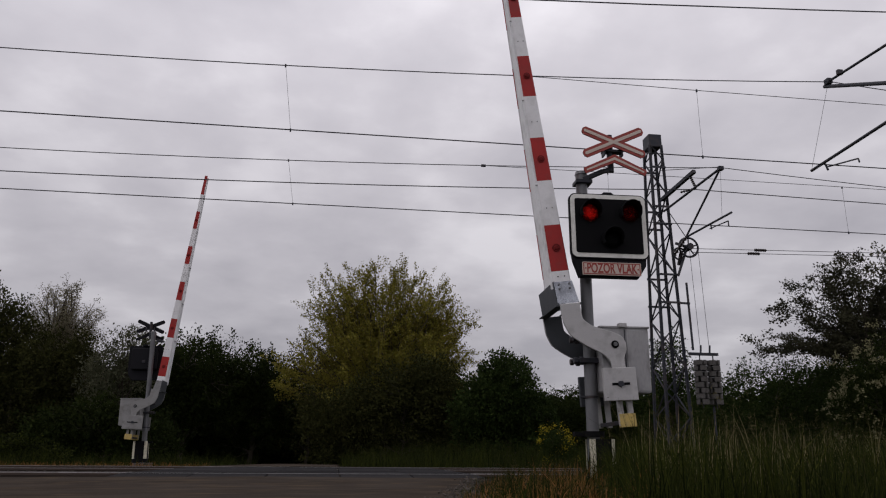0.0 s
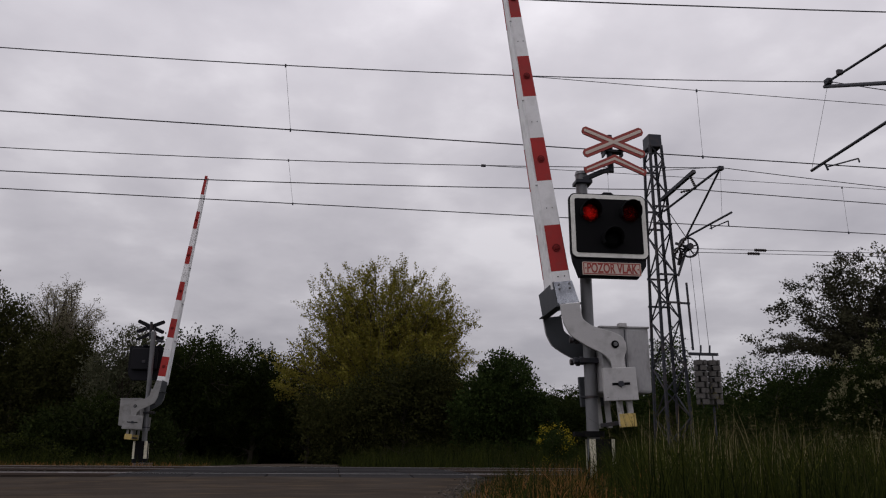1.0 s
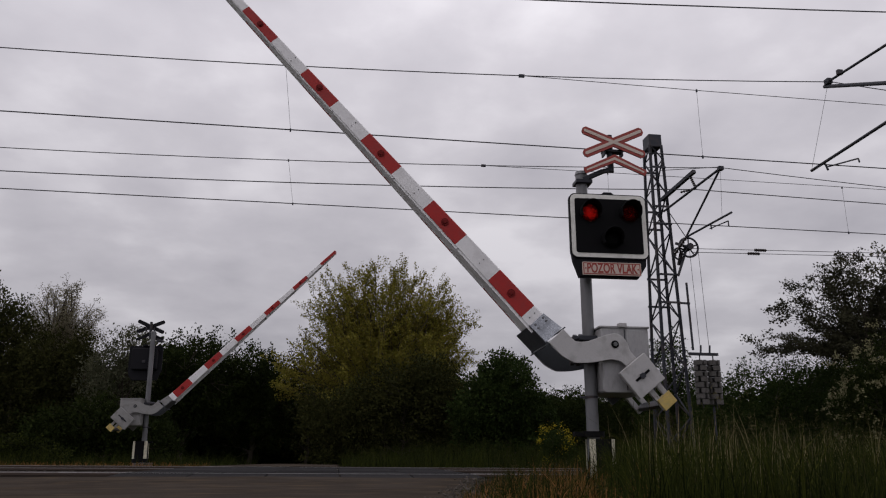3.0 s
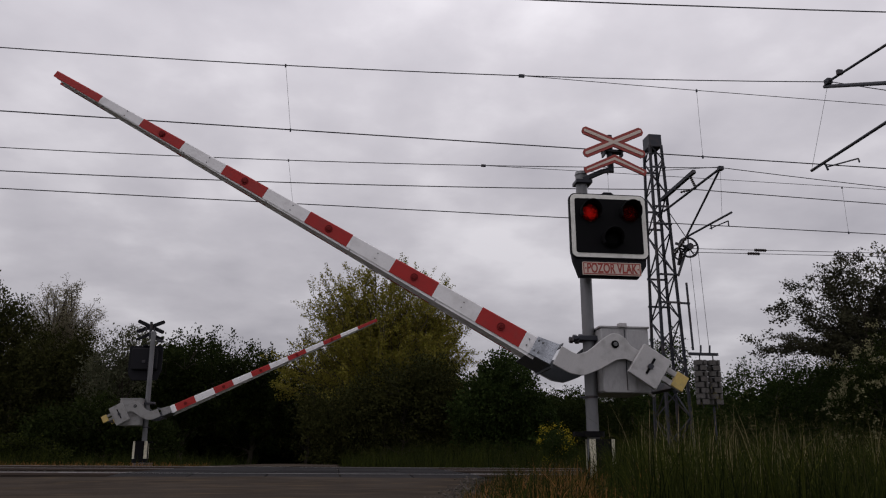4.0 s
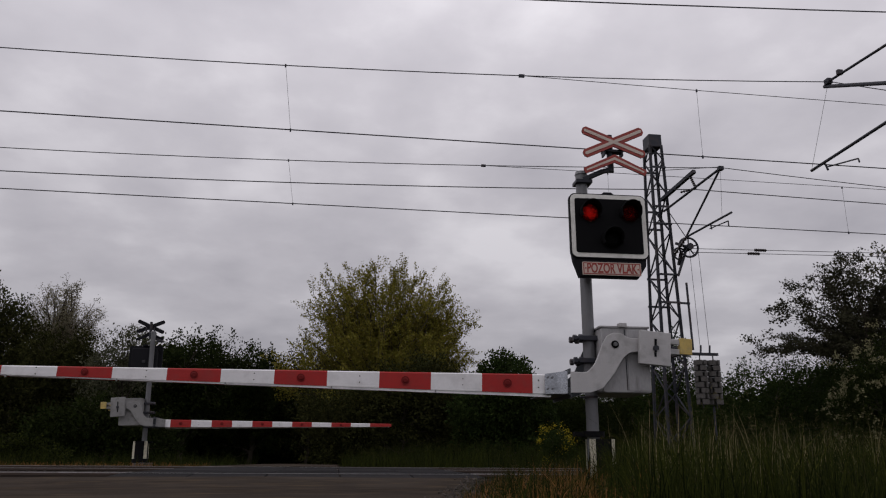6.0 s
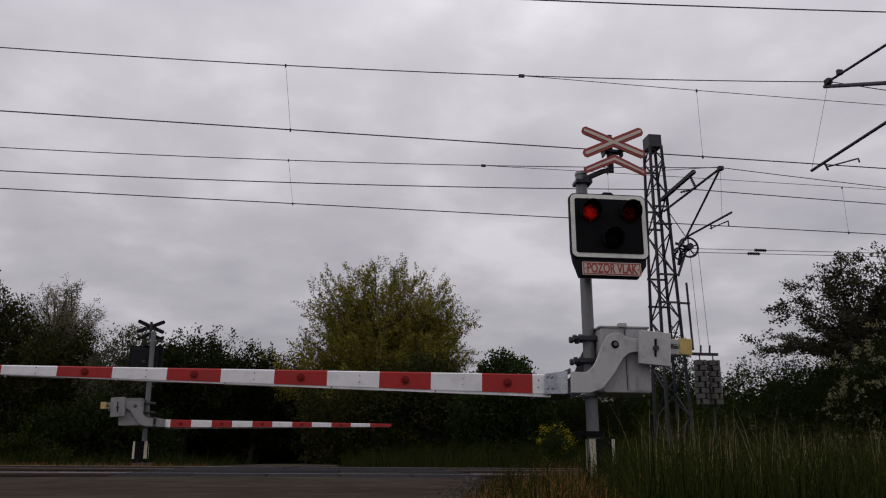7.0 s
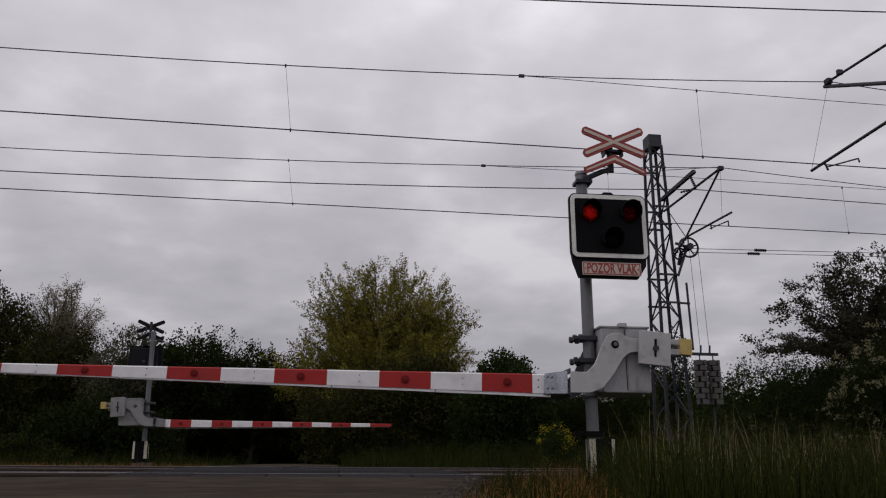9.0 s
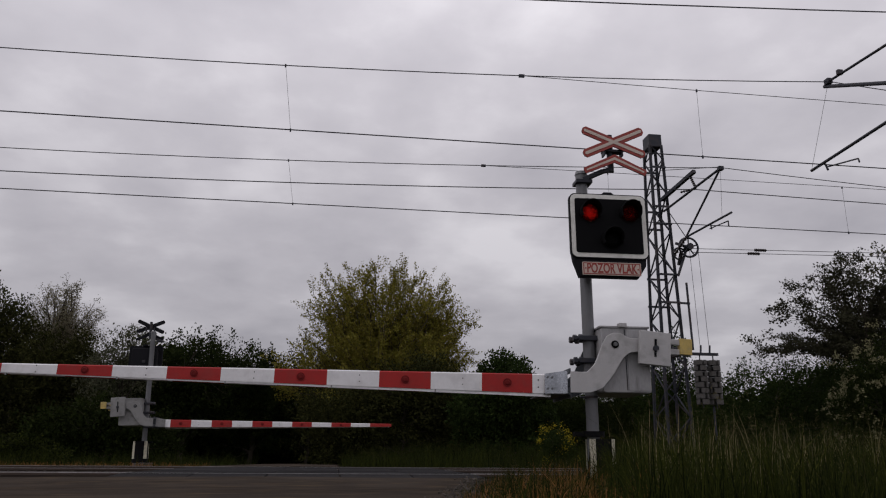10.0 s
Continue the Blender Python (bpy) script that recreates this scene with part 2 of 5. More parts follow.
# ---- mesh helpers ----
def part(name, bm, material, parent=None, label="", smooth=False):
    me = bpy.data.meshes.new(name)
    bm.to_mesh(me)
    bm.free()
    me.materials.append(material)
    if smooth:
        for p in me.polygons:
            p.use_smooth = True
    ob = new(name, me)
    ob.parent = parent
    return tagged(ob, label)


def raw(name, verts, faces, material, parent=None, label=""):
    me = bpy.data.meshes.new(name)
    me.from_pydata(verts, [], faces)
    me.materials.append(material)
    ob = new(name, me)
    ob.parent = parent
    return tagged(ob, label)


def box(bm, x0, x1, y0, y1, z0, z1, bevel=0.0):
    r = bmesh.ops.create_cube(bm, size=1, matrix=Matrix.Translation(((x0 + x1) / 2, (y0 + y1) / 2, (z0 + z1) / 2)) @ Matrix.Diagonal((x1 - x0, y1 - y0, z1 - z0, 1)))
    if bevel:
        es = {e for v in r["verts"] for e in v.link_edges}
        bmesh.ops.bevel(bm, geom=list(es), offset=bevel, segments=2, affect="EDGES", profile=0.5)
    return bm


def rod(bm, a, b, r0, r1=None, n=10):
    a, b = Vector(a), Vector(b)
    d = b - a
    m = Matrix.Translation((a + b) / 2) @ d.to_track_quat("Z", "Y").to_matrix().to_4x4()
    bmesh.ops.create_cone(bm, cap_ends=True, segments=n, radius1=r0, radius2=r0 if r1 is None else r1, depth=d.length, matrix=m)
    return bm


def bar(bm, a, b, w, h):
    """A flat bar of section w x h from a to b."""
    a, b = Vector(a), Vector(b)
    d = b - a
    m = Matrix.Translation((a + b) / 2) @ d.to_track_quat("Z", "Y").to_matrix().to_4x4() @ Matrix.Diagonal((w, h, d.length, 1))
    bmesh.ops.create_cube(bm, size=1, matrix=m)
    return bm


def plate(bm, outline, y0, y1, bevel=0.0):
    """A plate in the xz plane with the given outline, from y0 to y1."""
    f = bm.faces.new([bm.verts.new((x, y0, z)) for x, z in outline])
    r = bmesh.ops.extrude_face_region(bm, geom=[f])
    vs = [g for g in r["geom"] if isinstance(g, bmesh.types.BMVert)]
    bmesh.ops.translate(bm, verts=vs, vec=(0, y1 - y0, 0))
    if bevel:
        es = [e for e in bm.edges if abs(e.verts[0].co.y - e.verts[1].co.y) < 1e-6]
        bmesh.ops.bevel(bm, geom=es, offset=bevel, segments=1, affect="EDGES")
    bmesh.ops.recalc_face_normals(bm, faces=bm.faces)
    return bm


def rounded(x0, x1, z0, z1, r, n=5):
    pts = []
    for cx, cz, a0 in ((x1 - r, z1 - r, 0), (x0 + r, z1 - r, 90), (x0 + r, z0 + r, 180), (x1 - r, z0 + r, 270)):
        pts += [(cx + r * math.cos(radians(a0 + 90 * i / n)), cz + r * math.sin(radians(a0 + 90 * i / n))) for i in range(n + 1)]
    return pts


def B():
    return bmesh.new()


def tube(v, f, pts, radii, n=5):
    k0 = len(v)
    for i, (p, r) in enumerate(zip(pts, radii)):
        d = (pts[min(i + 1, len(pts) - 1)] - pts[max(i - 1, 0)])
        d = d / (np.linalg.norm(d) + 1e-9)
        a = np.cross(d, [0.31, 0.95, 0.1])
        a /= np.linalg.norm(a) + 1e-9
        b = np.cross(d, a)
        for j in range(n):
            t = 2 * math.pi * j / n
            v.append(tuple(p + r * (a * math.cos(t) + b * math.sin(t))))
    for i in range(len(pts) - 1):
        for j in range(n):
            f.append((k0 + i * n + j, k0 + i * n + (j + 1) % n, k0 + (i + 1) * n + (j + 1) % n, k0 + (i + 1) * n + j))


def wire(name, pts, r, material, parent=None, label="", n=6):
    """A cable through the points, one swept tube."""
    v, f = [], []
    tube(v, f, [np.array(p, float) for p in pts], [r] * len(pts), n)
    return raw(name, v, f, material, parent, label)


def sagging(a, b, sag, n=14):
    a, b = Vector(a), Vector(b)
    return [a.lerp(b, i / n) - Vector((0, 0, 4 * sag * (i / n) * (1 - i / n))) for i in range(n + 1)]


# ---- ground, road, tracks ----
PROFILE = [(-40, 0.0), (8.6, 0.0), (9.985, 0.058), (10.02, 0.066), (10.7, 0.098), (12.3, 0.105), (14.4, 0.115), (16.1, 0.125), (17.2, 0.11), (20, 0.10), (40, 0.02), (60, 0.0)]


def road_z(y):
    return float(np.interp(y, [p[0] for p in PROFILE], [p[1] for p in PROFILE]))


ROAD_L, ROAD_R = -4.0, 1.62
FAR_L, FAR_R = -2.8, 0.15
DECK_L, DECK_R = -2.75, 1.9


def road_right(y):
    """Right edge of the near road: it narrows towards the camera and flares a little at the rails."""
    return np.interp(y, [3.0, 5.6, 7.5, 8.6, 10.0], [.62, .92, 1.34, 1.6, 1.86]) if np.ndim(y) or y < 10.2 else ROAD_R


def ground_sheet():
    ys = [-900, -40, -10, 0, 4, 6, 8.6, 9.4, 10.0, 10.7, 12.3, 14.4, 16.1, 17.2, 18.5, 20, 24, 30, 40, 60, 120, 900]
    xs = [-900, -120, -40, -20, -10, -6, -4, 0, 2, 4, 7, 10, 20, 40, 120, 900]
    v = [(x, y, road_z(y) - 0.035 - (0.05 if 9.6 < y < 17 else 0)) for y in ys for x in xs]
    k = len(xs)
    f = [(j * k + i, j * k + i + 1, (j + 1) * k + i + 1, (j + 1) * k + i) for j in range(len(ys) - 1) for i in range(k - 1)]
    tagged(raw("ground", v, f, M["soil"]), "dark grassy soil of the verges and fields", "ground", kind="structure")


def road_strip(name, y0, y1, label):
    """Asphalt with uneven edges, following the rise to the tracks."""
    rng = random.Random(int(y0 * 10) + 500)
    n = max(6, int((y1 - y0) / 0.35))
    v, f = [], []
    cols = 9
    for j in range(n + 1):
        y = y0 + (y1 - y0) * j / n
        grow = max(0.0, 7.5 - y) * 0.08
        l, r = ROAD_L - grow + rng.uniform(-.06, .06), road_right(y) + rng.uniform(-.09, .06)
        if y > 16:
            l, r = FAR_L + rng.uniform(-.06, .06), FAR_R + 1.7 * max(0, 1 - (y - 16.7) / .8) + rng.uniform(-.06, .06)
        for i in range(cols):
            s = i / (cols - 1)
            z = road_z(y) + 0.012 * math.sin(math.pi * s) + rng.uniform(-.003, .003)
            v.append((l + (r - l) * s, y, z))
    top = len(v)
    v += [(a, b, c - 0.12) for a, b, c in v]
    for j in range(n):
        for i in range(cols - 1):
            q = j * cols + i
            f += [(q, q + 1, q + cols + 1, q + cols), (top + q, top + q + cols, top + q + cols + 1, top + q + 1)]
        for q in (j * cols, j * cols + cols - 1):
            f.append((q, q + cols, top + q + cols, top + q))
    for i in range(cols - 1):
        f += [(i, i + 1, top + i + 1, top + i), (n * cols + i, n * cols + i + 1, top + n * cols + i + 1, top + n * cols + i)]
    return tagged(raw(name, v, f, M["asphalt"]), label, "road", kind="structure")


RAILS = [(10.79, 0.092), (12.225, 0.074), (14.53, 0.098), (15.965, 0.121)]


def rail_profile(bm, y, z, x0, x1):
    """Foot, web and head of a rail along x."""
    half = [(0.075, -0.16), (0.075, -0.145), (0.01, -0.125), (0.01, -0.045), (0.036, -0.035), (0.036, -0.006), (0.028, 0.0)]
    pts = half + [(-a, b) for a, b in reversed(half)]
    ends = []
    for x in (x0, x1):
        ends.append([bm.verts.new((x, y + a, z + b)) for a, b in pts])
    k = len(pts)
    for i in range(k):
        bm.faces.new((ends[0][i], ends[0][(i + 1) % k], ends[1][(i + 1) % k], ends[1][i]))
    bm.faces.new(ends[0])
    bm.faces.new(ends[1][::-1])
    bmesh.ops.recalc_face_normals(bm, faces=bm.faces)


def tracks():
    for y, z in RAILS:
        r = part("rail", B(), M["rust"])
        bm = B()
        rail_profile(bm, y, z, -70, 70)
        bm.to_mesh(r.data)
        bm.free()
        tagged(r, "rusty steel rail with a polished running surface", "rail", "rails of the two tracks")
        part("running_surface", box(B(), -70, 70, y - 0.026, y + 0.026, z + 0.0005, z + 0.003), M["railtop"], r, "polished bright rail head")
    # sleepers outside the crossing
    for yc, zc in ((11.51, 0.104), (15.25, 0.12)):
        me = None
        for side in (-1, 1):
            for i in range(22):
                x = (DECK_R + 0.5 + 0.6 * i) if side > 0 else (DECK_L - 0.6 - 0.6 * i)
                if me is None:
                    ob = part("sleeper", box(B(), -0.13, 0.13, -1.3, 1.3, -0.36, -0.165, 0.02), M["sleeper"])
                    me = ob.data
                else:
                    ob = new("sleeper", me)
                ob.location = (x, yc, zc)
                tagged(ob, "grey concrete sleeper bedded in ballast", "sleeper", "sleepers under the tracks")
    # ballast: loose stones in one mesh for each side
    rng = np.random.default_rng(5)
    for side in (-1, 1):
        v, f = [], []
        base = [(-1, 0, 0), (1, 0, 0), (0, -1, 0), (0, 1, 0), (0, 0, -1), (0, 0, 1)]
        fs = [(0, 2, 5), (2, 1, 5), (1, 3, 5), (3, 0, 5), (2, 0, 4), (1, 2, 4), (3, 1, 4), (0, 3, 4)]
        n = 6500
        xs = DECK_R + 0.05 + rng.random(n) ** 1.5 * 14 if side > 0 else DECK_L - 0.05 - rng.random(n) ** 1.5 * 14
        ys = rng.uniform(9.75, 17.2, n)
        for x, y in zip(xs, ys):
            z = road_z(y) - 0.085
            s = rng.uniform(0.022, 0.042)
            k = len(v)
            rot = Euler(rng.uniform(0, 6, 3)).to_matrix()
            for b in base:
                p = rot @ Vector(b) * s * rng.uniform(.7, 1.15)
                v.append((x + p.x, y + p.y, z + p.z))
            f += [tuple(k + q for q in t) for t in fs]
        tagged(raw("ballast", v, f, M["ballast"]), "grey brown crushed stone ballast beside the crossing", "ballast", kind="stuff")


def crossing_panels():
    """Concrete panels between and beside the rails, with open joints."""
    deck = new("crossing_deck")
    tagged(deck, "dark worn concrete panels of the level crossing deck", "crossing deck", kind="structure")
    deck.location = (0, 0, 0)
    rows = [(10.03, 10.70), (10.90, 12.12), (12.34, 13.36), (13.39, 14.42), (14.64, 15.86), (16.08, 16.75)]
    for y0, y1 in rows:
        x, me = DECK_L, None
        while x < DECK_R - 0.1:
            z = road_z((y0 + y1) / 2) - 0.004
            if me is None:
                ob = part("panel", box(B(), 0.006, 0.946, -(y1 - y0) / 2, (y1 - y0) / 2, -0.14, 0, 0.012), M["rubber"], deck)
                me = ob.data
            else:
                ob = new("panel", me)
                ob.parent = deck
            slope = (road_z(y1) - road_z(y0)) / (y1 - y0)
            ob.location = (x, (y0 + y1) / 2, z + random.uniform(-.003, .003))
            ob.rotation_euler = (math.atan(slope), 0, 0)
            x += 0.952


def road_edge_rubble():
    """Loose stones and broken asphalt along the road's ragged edge."""
    rng = np.random.default_rng(77)
    v, f = [], []
    base = [(-1, 0, 0), (1, 0, 0), (0, -1, 0), (0, 1, 0), (0, 0, -.7), (0, 0, .7)]
    fs = [(0, 2, 5), (2, 1, 5), (1, 3, 5), (3, 0, 5), (2, 0, 4), (1, 2, 4), (3, 1, 4), (0, 3, 4)]
    for _ in range(800):
        y = rng.uniform(4.6, 9.95)
        x = float(road_right(y)) + rng.normal(.02, .11)
        s = rng.uniform(.006, .024) * (1.6 if rng.random() < .06 else 1)
        k = len(v)
        rot = Euler(rng.uniform(0, 6, 3)).to_matrix()
        for b in base:
            p = rot @ Vector(b) * s * rng.uniform(.7, 1.2)
            v.append((x + p.x, y + p.y, road_z(y) + s * .35 - (.02 if x > road_right(y) else 0) + p.z))
        f += [tuple(k + q for q in t) for t in fs]
    tagged(raw("gravel", v, f, M["gravel"]), "loose gravel and broken asphalt along the road's edge", "gravel", kind="stuff")


ground_sheet()
road_edge_rubble()
road_strip("road_near", -12, 9.98, "worn grey brown asphalt road before the crossing")
road_strip("road_far", 16.78, 60, "worn grey asphalt road beyond the crossing")
tracks()
crossing_panels()

# ---- level crossing barrier with warning lights ----
PIVOT_Z = 1.415
PLATE = [(-.46, -.285), (-.29, -.285), (-.21, -.20), (-.128, 0), (-.078, .085), (-.01, .118), (.07, .112), (.155, .068), (.30, .07), (.30, -.06), (.155, -.075), (.08, -.135), (-.025, -.305), (-.14, -.44), (-.27, -.487), (-.46, -.49)]
BOOM_START, STRIPE, BOOM_DROP = 0.8235, 0.503, 0.4025


def boom_half(s):
    """Half the height and half the depth of the boom at s metres from the pivot."""
    k = (s - BOOM_START) / 5.5
    return 0.094 - 0.056 * k, 0.19 - 0.095 * k


def boom_piece(bm, s0, s1, inner=False):
    """A length of the boom: a tapered channel, open below; inner: its white lining."""
    ring = []
    for s in (s0, s1):
        h, d = boom_half(s)
        t, c = 0.008, 0.010
        if inner:
            h, d, c = h - .0085, d - .0085, 0.004
            t = 0.004
            prof = [(-d, -h * 1.45), (-d, h - c), (-d + c, h), (d - c, h), (d, h - c), (d, -h * 1.02), (d - t, -h * 1.02), (d - t, -h + .004), (-d + t, -h + .004), (-d + t, -h * 1.45)]
        else:
            prof = [(-d, -h), (-d, h - c), (-d + c, h), (d - c, h), (d, h - c), (d, -h), (d - t, -h), (d - t, h - t), (-d + t, h - t), (-d + t, -h)]
        ring.append([bm.verts.new((-s, y, -BOOM_DROP + z)) for y, z in prof])
    k = len(ring[0])
    for i in range(k):
        bm.faces.new((ring[0][i], ring[0][(i + 1) % k], ring[1][(i + 1) % k], ring[1][i]))
    bm.faces.new(ring[0])
    bm.faces.new(ring[1][::-1])
    bmesh.ops.recalc_face_normals(bm, faces=bm.faces)
    return bm


def corner_cut(pts):
    """Rounds the S shaped plate but keeps its square ends."""
    out = []
    for i, (x, z) in enumerate(pts):
        a, b = pts[i - 1], pts[(i + 1) % len(pts)]
        if x < -0.45 or x > 0.25:
            out.append((x, z))
        else:
            out += [(x * .72 + a[0] * .28, z * .72 + a[1] * .28), (x * .9 + (a[0] + b[0]) * .05, z * .9 + (a[1] + b[1]) * .05), (x * .72 + b[0] * .28, z * .72 + b[1] * .28)]
    return out


def yellow_end(boom, side, back):
    ye = part("yellow_end", box(B(), .285, .415, *sorted((side * .215, side * .275)), -.065, .098, .006), M["yellow"], boom, "worn yellow painted bar end")
    ye.location, ye.rotation_euler = (.395, back, 0.005), (0, radians(3), 0)


def make_boom(thing):
    boom = part("boom", box(B(), -.06, .06, -.25, .44, -.035, .035, .01), M["steel"], thing, "red and white striped boom with counterweights")
    boom.location = (0, 0, PIVOT_Z)
    outline = corner_cut(PLATE)
    for side in (-1, 1):
        back = .20 if side > 0 else 0
        y0, y1 = sorted((side * 0.262 + back, side * 0.285 + back))
        part("arm_plate", plate(B(), outline, y0, y1, 0.004), M["cast"], boom, "grey painted S-shaped arm plate")
        # added dark sheet: the shade between the plates, put into colour
        y0, y1 = sorted((side * 0.2575 + back, side * 0.2618 + back))
        part("plate_lining", plate(B(), [(x * .985, z * .985) for x, z in outline], y0, y1), M["slate"], boom, "dark sheet standing in for shade inside the arm plate")
        bm = rod(B(), (0, side * 0.28 + back, 0), (0, side * 0.296 + back, 0), 0.038, n=24)
        pb = part("pivot_bolt", bm, M["black"], boom, "dark steel pivot ring")
        part("bolt_head", rod(B(), (0, side * 0.296 + back, 0), (0, side * 0.312 + back, 0), 0.022, n=6), M["zinc"], pb, "grey hexagonal bolt head")
        a, b = sorted((side * 0.29, side * 0.345))
        # the rear weight is slate: shade on its inner face, put into the colour
        cw = part("counterweight", box(B(), .235 - .395, .555 - .395, a, b, -.165, .17, .006), M["cast" if side < 0 else "slate"], boom, "square grey counterweight plate")
        cw.location, cw.rotation_euler = (.395, back, -.036), (0, radians(4.3), 0)
        bm = B()
        box(bm, -.012, .012, *sorted((side * .345, side * .350)), -.085, .095, .002)
        part("slot", bm, M["black"], cw, "dark adjusting slot")
        part("nut", rod(B(), (0, side * .345, 0), (0, side * .375, 0), .03, n=6), M["steel"], cw, "hexagonal nut")
        for z0 in (-.085, .015):
            wr = part("weight_rail", box(B(), -.1, .40, *sorted((side * .225, side * .262)), z0 + .015, z0 + .07, .004), M["cast"], boom, "grey slotted bar")
            wr.location, wr.rotation_euler = (.395, back, 0.005), (0, radians(3), 0)
        if side < 0:
            yellow_end(boom, side, back)
        # sheet metal shoe that carries the boom tube
        h, d = boom_half(.8)
        shoe = [(-.705, -BOOM_DROP - h - .004), (-.705, -BOOM_DROP + h + .002), (-.63, -BOOM_DROP + h + .014), (-.475, -.268), (-.475, -.492)]
        y0, y1 = sorted((side * .212, side * .22))
        part("shoe_plate", plate(B(), shoe, y0, y1), M["bright"], boom, "bare galvanised shoe plate")
        for x, z in ((-.675, -.34), (-.675, -.45), (-.63, -.34), (-.63, -.45)):
            part("shoe_bolt", rod(B(), (x, side * .218, z), (x, side * .232, z), .011, n=6), M["zinc"], boom)
    # cross webs between the two plates
    bm = B()
    bar(bm, (-.45, -.257, -.482), (-.45, .457, -.482), .012, .10)
    bar(bm, (-.458, -.26, -.275), (-.458, .46, -.275), .012, .05)
    part("web", bm, M["slate"], boom, "dark grey cross web")
    bm = B()
    plate(bm, [(-.46, -.50), (-.71, -.505), (-.71, -.497), (-.46, -.488)], -.215, .435)
    part("shoe_floor", bm, M["slate"], boom, "slate grey sheet under the boom")
    for y in (-.245, .445):
        part("gusset", plate(B(), [(-.44, -.49), (-.46, -.51), (-.485, -.49)], y - .006, y + .006), M["slate"], boom)
    part("counter_bar", rod(B(), (.395, -.345, -.04), (.395, .585, -.04), .018, n=10), M["steel"], boom)
    part("end_bar", box(B(), .74, .78, -.26, .50, -.06, .04, .004), M["steel"], boom)
    # striped tube
    root = part("root_piece", boom_piece(B(), .63, BOOM_START), M["white"], boom, "white root of the boom")
    bm = B()
    for dz in (-.035, .035):
        rod(bm, (-.765, -.19, -BOOM_DROP + dz), (-.765, -.197, -BOOM_DROP + dz), .007, n=6)
    part("rivet", bm, M["steel"], root, "small dark rivets")
    for i in range(11):
        s = BOOM_START + STRIPE * i
        red = i % 2 == 0
        seg = part("stripe", boom_piece(B(), s, s + STRIPE + (.06 if i == 10 else 0)), M["red" if red else "white"], boom, "red stripe" if red else "white stripe")
        h, d = boom_half(s + STRIPE / 2)
        if red and i < 10:
            for side in (-1, 1):
                bm = rod(B(), (-s - .25, side * (d - .002), -BOOM_DROP), (-s - .25, side * (d + .010), -BOOM_DROP), .042 - .001 * i, n=20)
                rod(bm, (-s - .25, side * (d + .010), -BOOM_DROP), (-s - .25, side * (d + .018), -BOOM_DROP), .026, .02, n=16)
                part("reflector", bm, M["stud"], seg, "round dark red reflector")
        if not red and i in (1, 3, 5, 7, 9):
            bm = B()
            for side in (-1, 1):
                for dz in (-.03, .03):
                    rod(bm, (-s - .19, side * d, -BOOM_DROP + dz), (-s - .19, side * (d + .005), -BOOM_DROP + dz), .006, n=6)
            part("rivet", bm, M["steel"], seg, "small dark rivets")
        if not red:
            for side in (-1,):
                bm = B()
                q = [bm.verts.new((-s - .45 - dx, side * yy, -BOOM_DROP + zz)) for dx in (0, .012) for yy, zz in ((d - .004, -h + .012), (d * .2, -h + .012), (d - .004, -h - .022))]
                for fc in ((0, 1, 2), (5, 4, 3), (0, 3, 4, 1), (1, 4, 5, 2), (2, 5, 3, 0)):
                    bm.faces.new([q[i] for i in fc])
                bmesh.ops.recalc_face_normals(bm, faces=bm.faces)
                part("fin", bm, M["box"], seg, "small grey stiffening fin")
    part("lining", boom_piece(B(), .64, BOOM_START + 5.55, True), M["lining"], boom, "pale grey underside of the boom")
    return boom


def lettering(text, size, depth):
    cu = bpy.data.curves.new("lettering", "FONT")
    cu.body, cu.size, cu.extrude, cu.align_x, cu.align_y = text, size, depth, "CENTER", "CENTER"
    cu.offset = .0035
    tmp = new("lettering_tmp", cu)
    bpy.context.view_layer.update()
    me = bpy.data.meshes.new_from_object(tmp.evaluated_get(bpy.context.evaluated_depsgraph_get()))
    bpy.data.objects.remove(tmp)
    return me


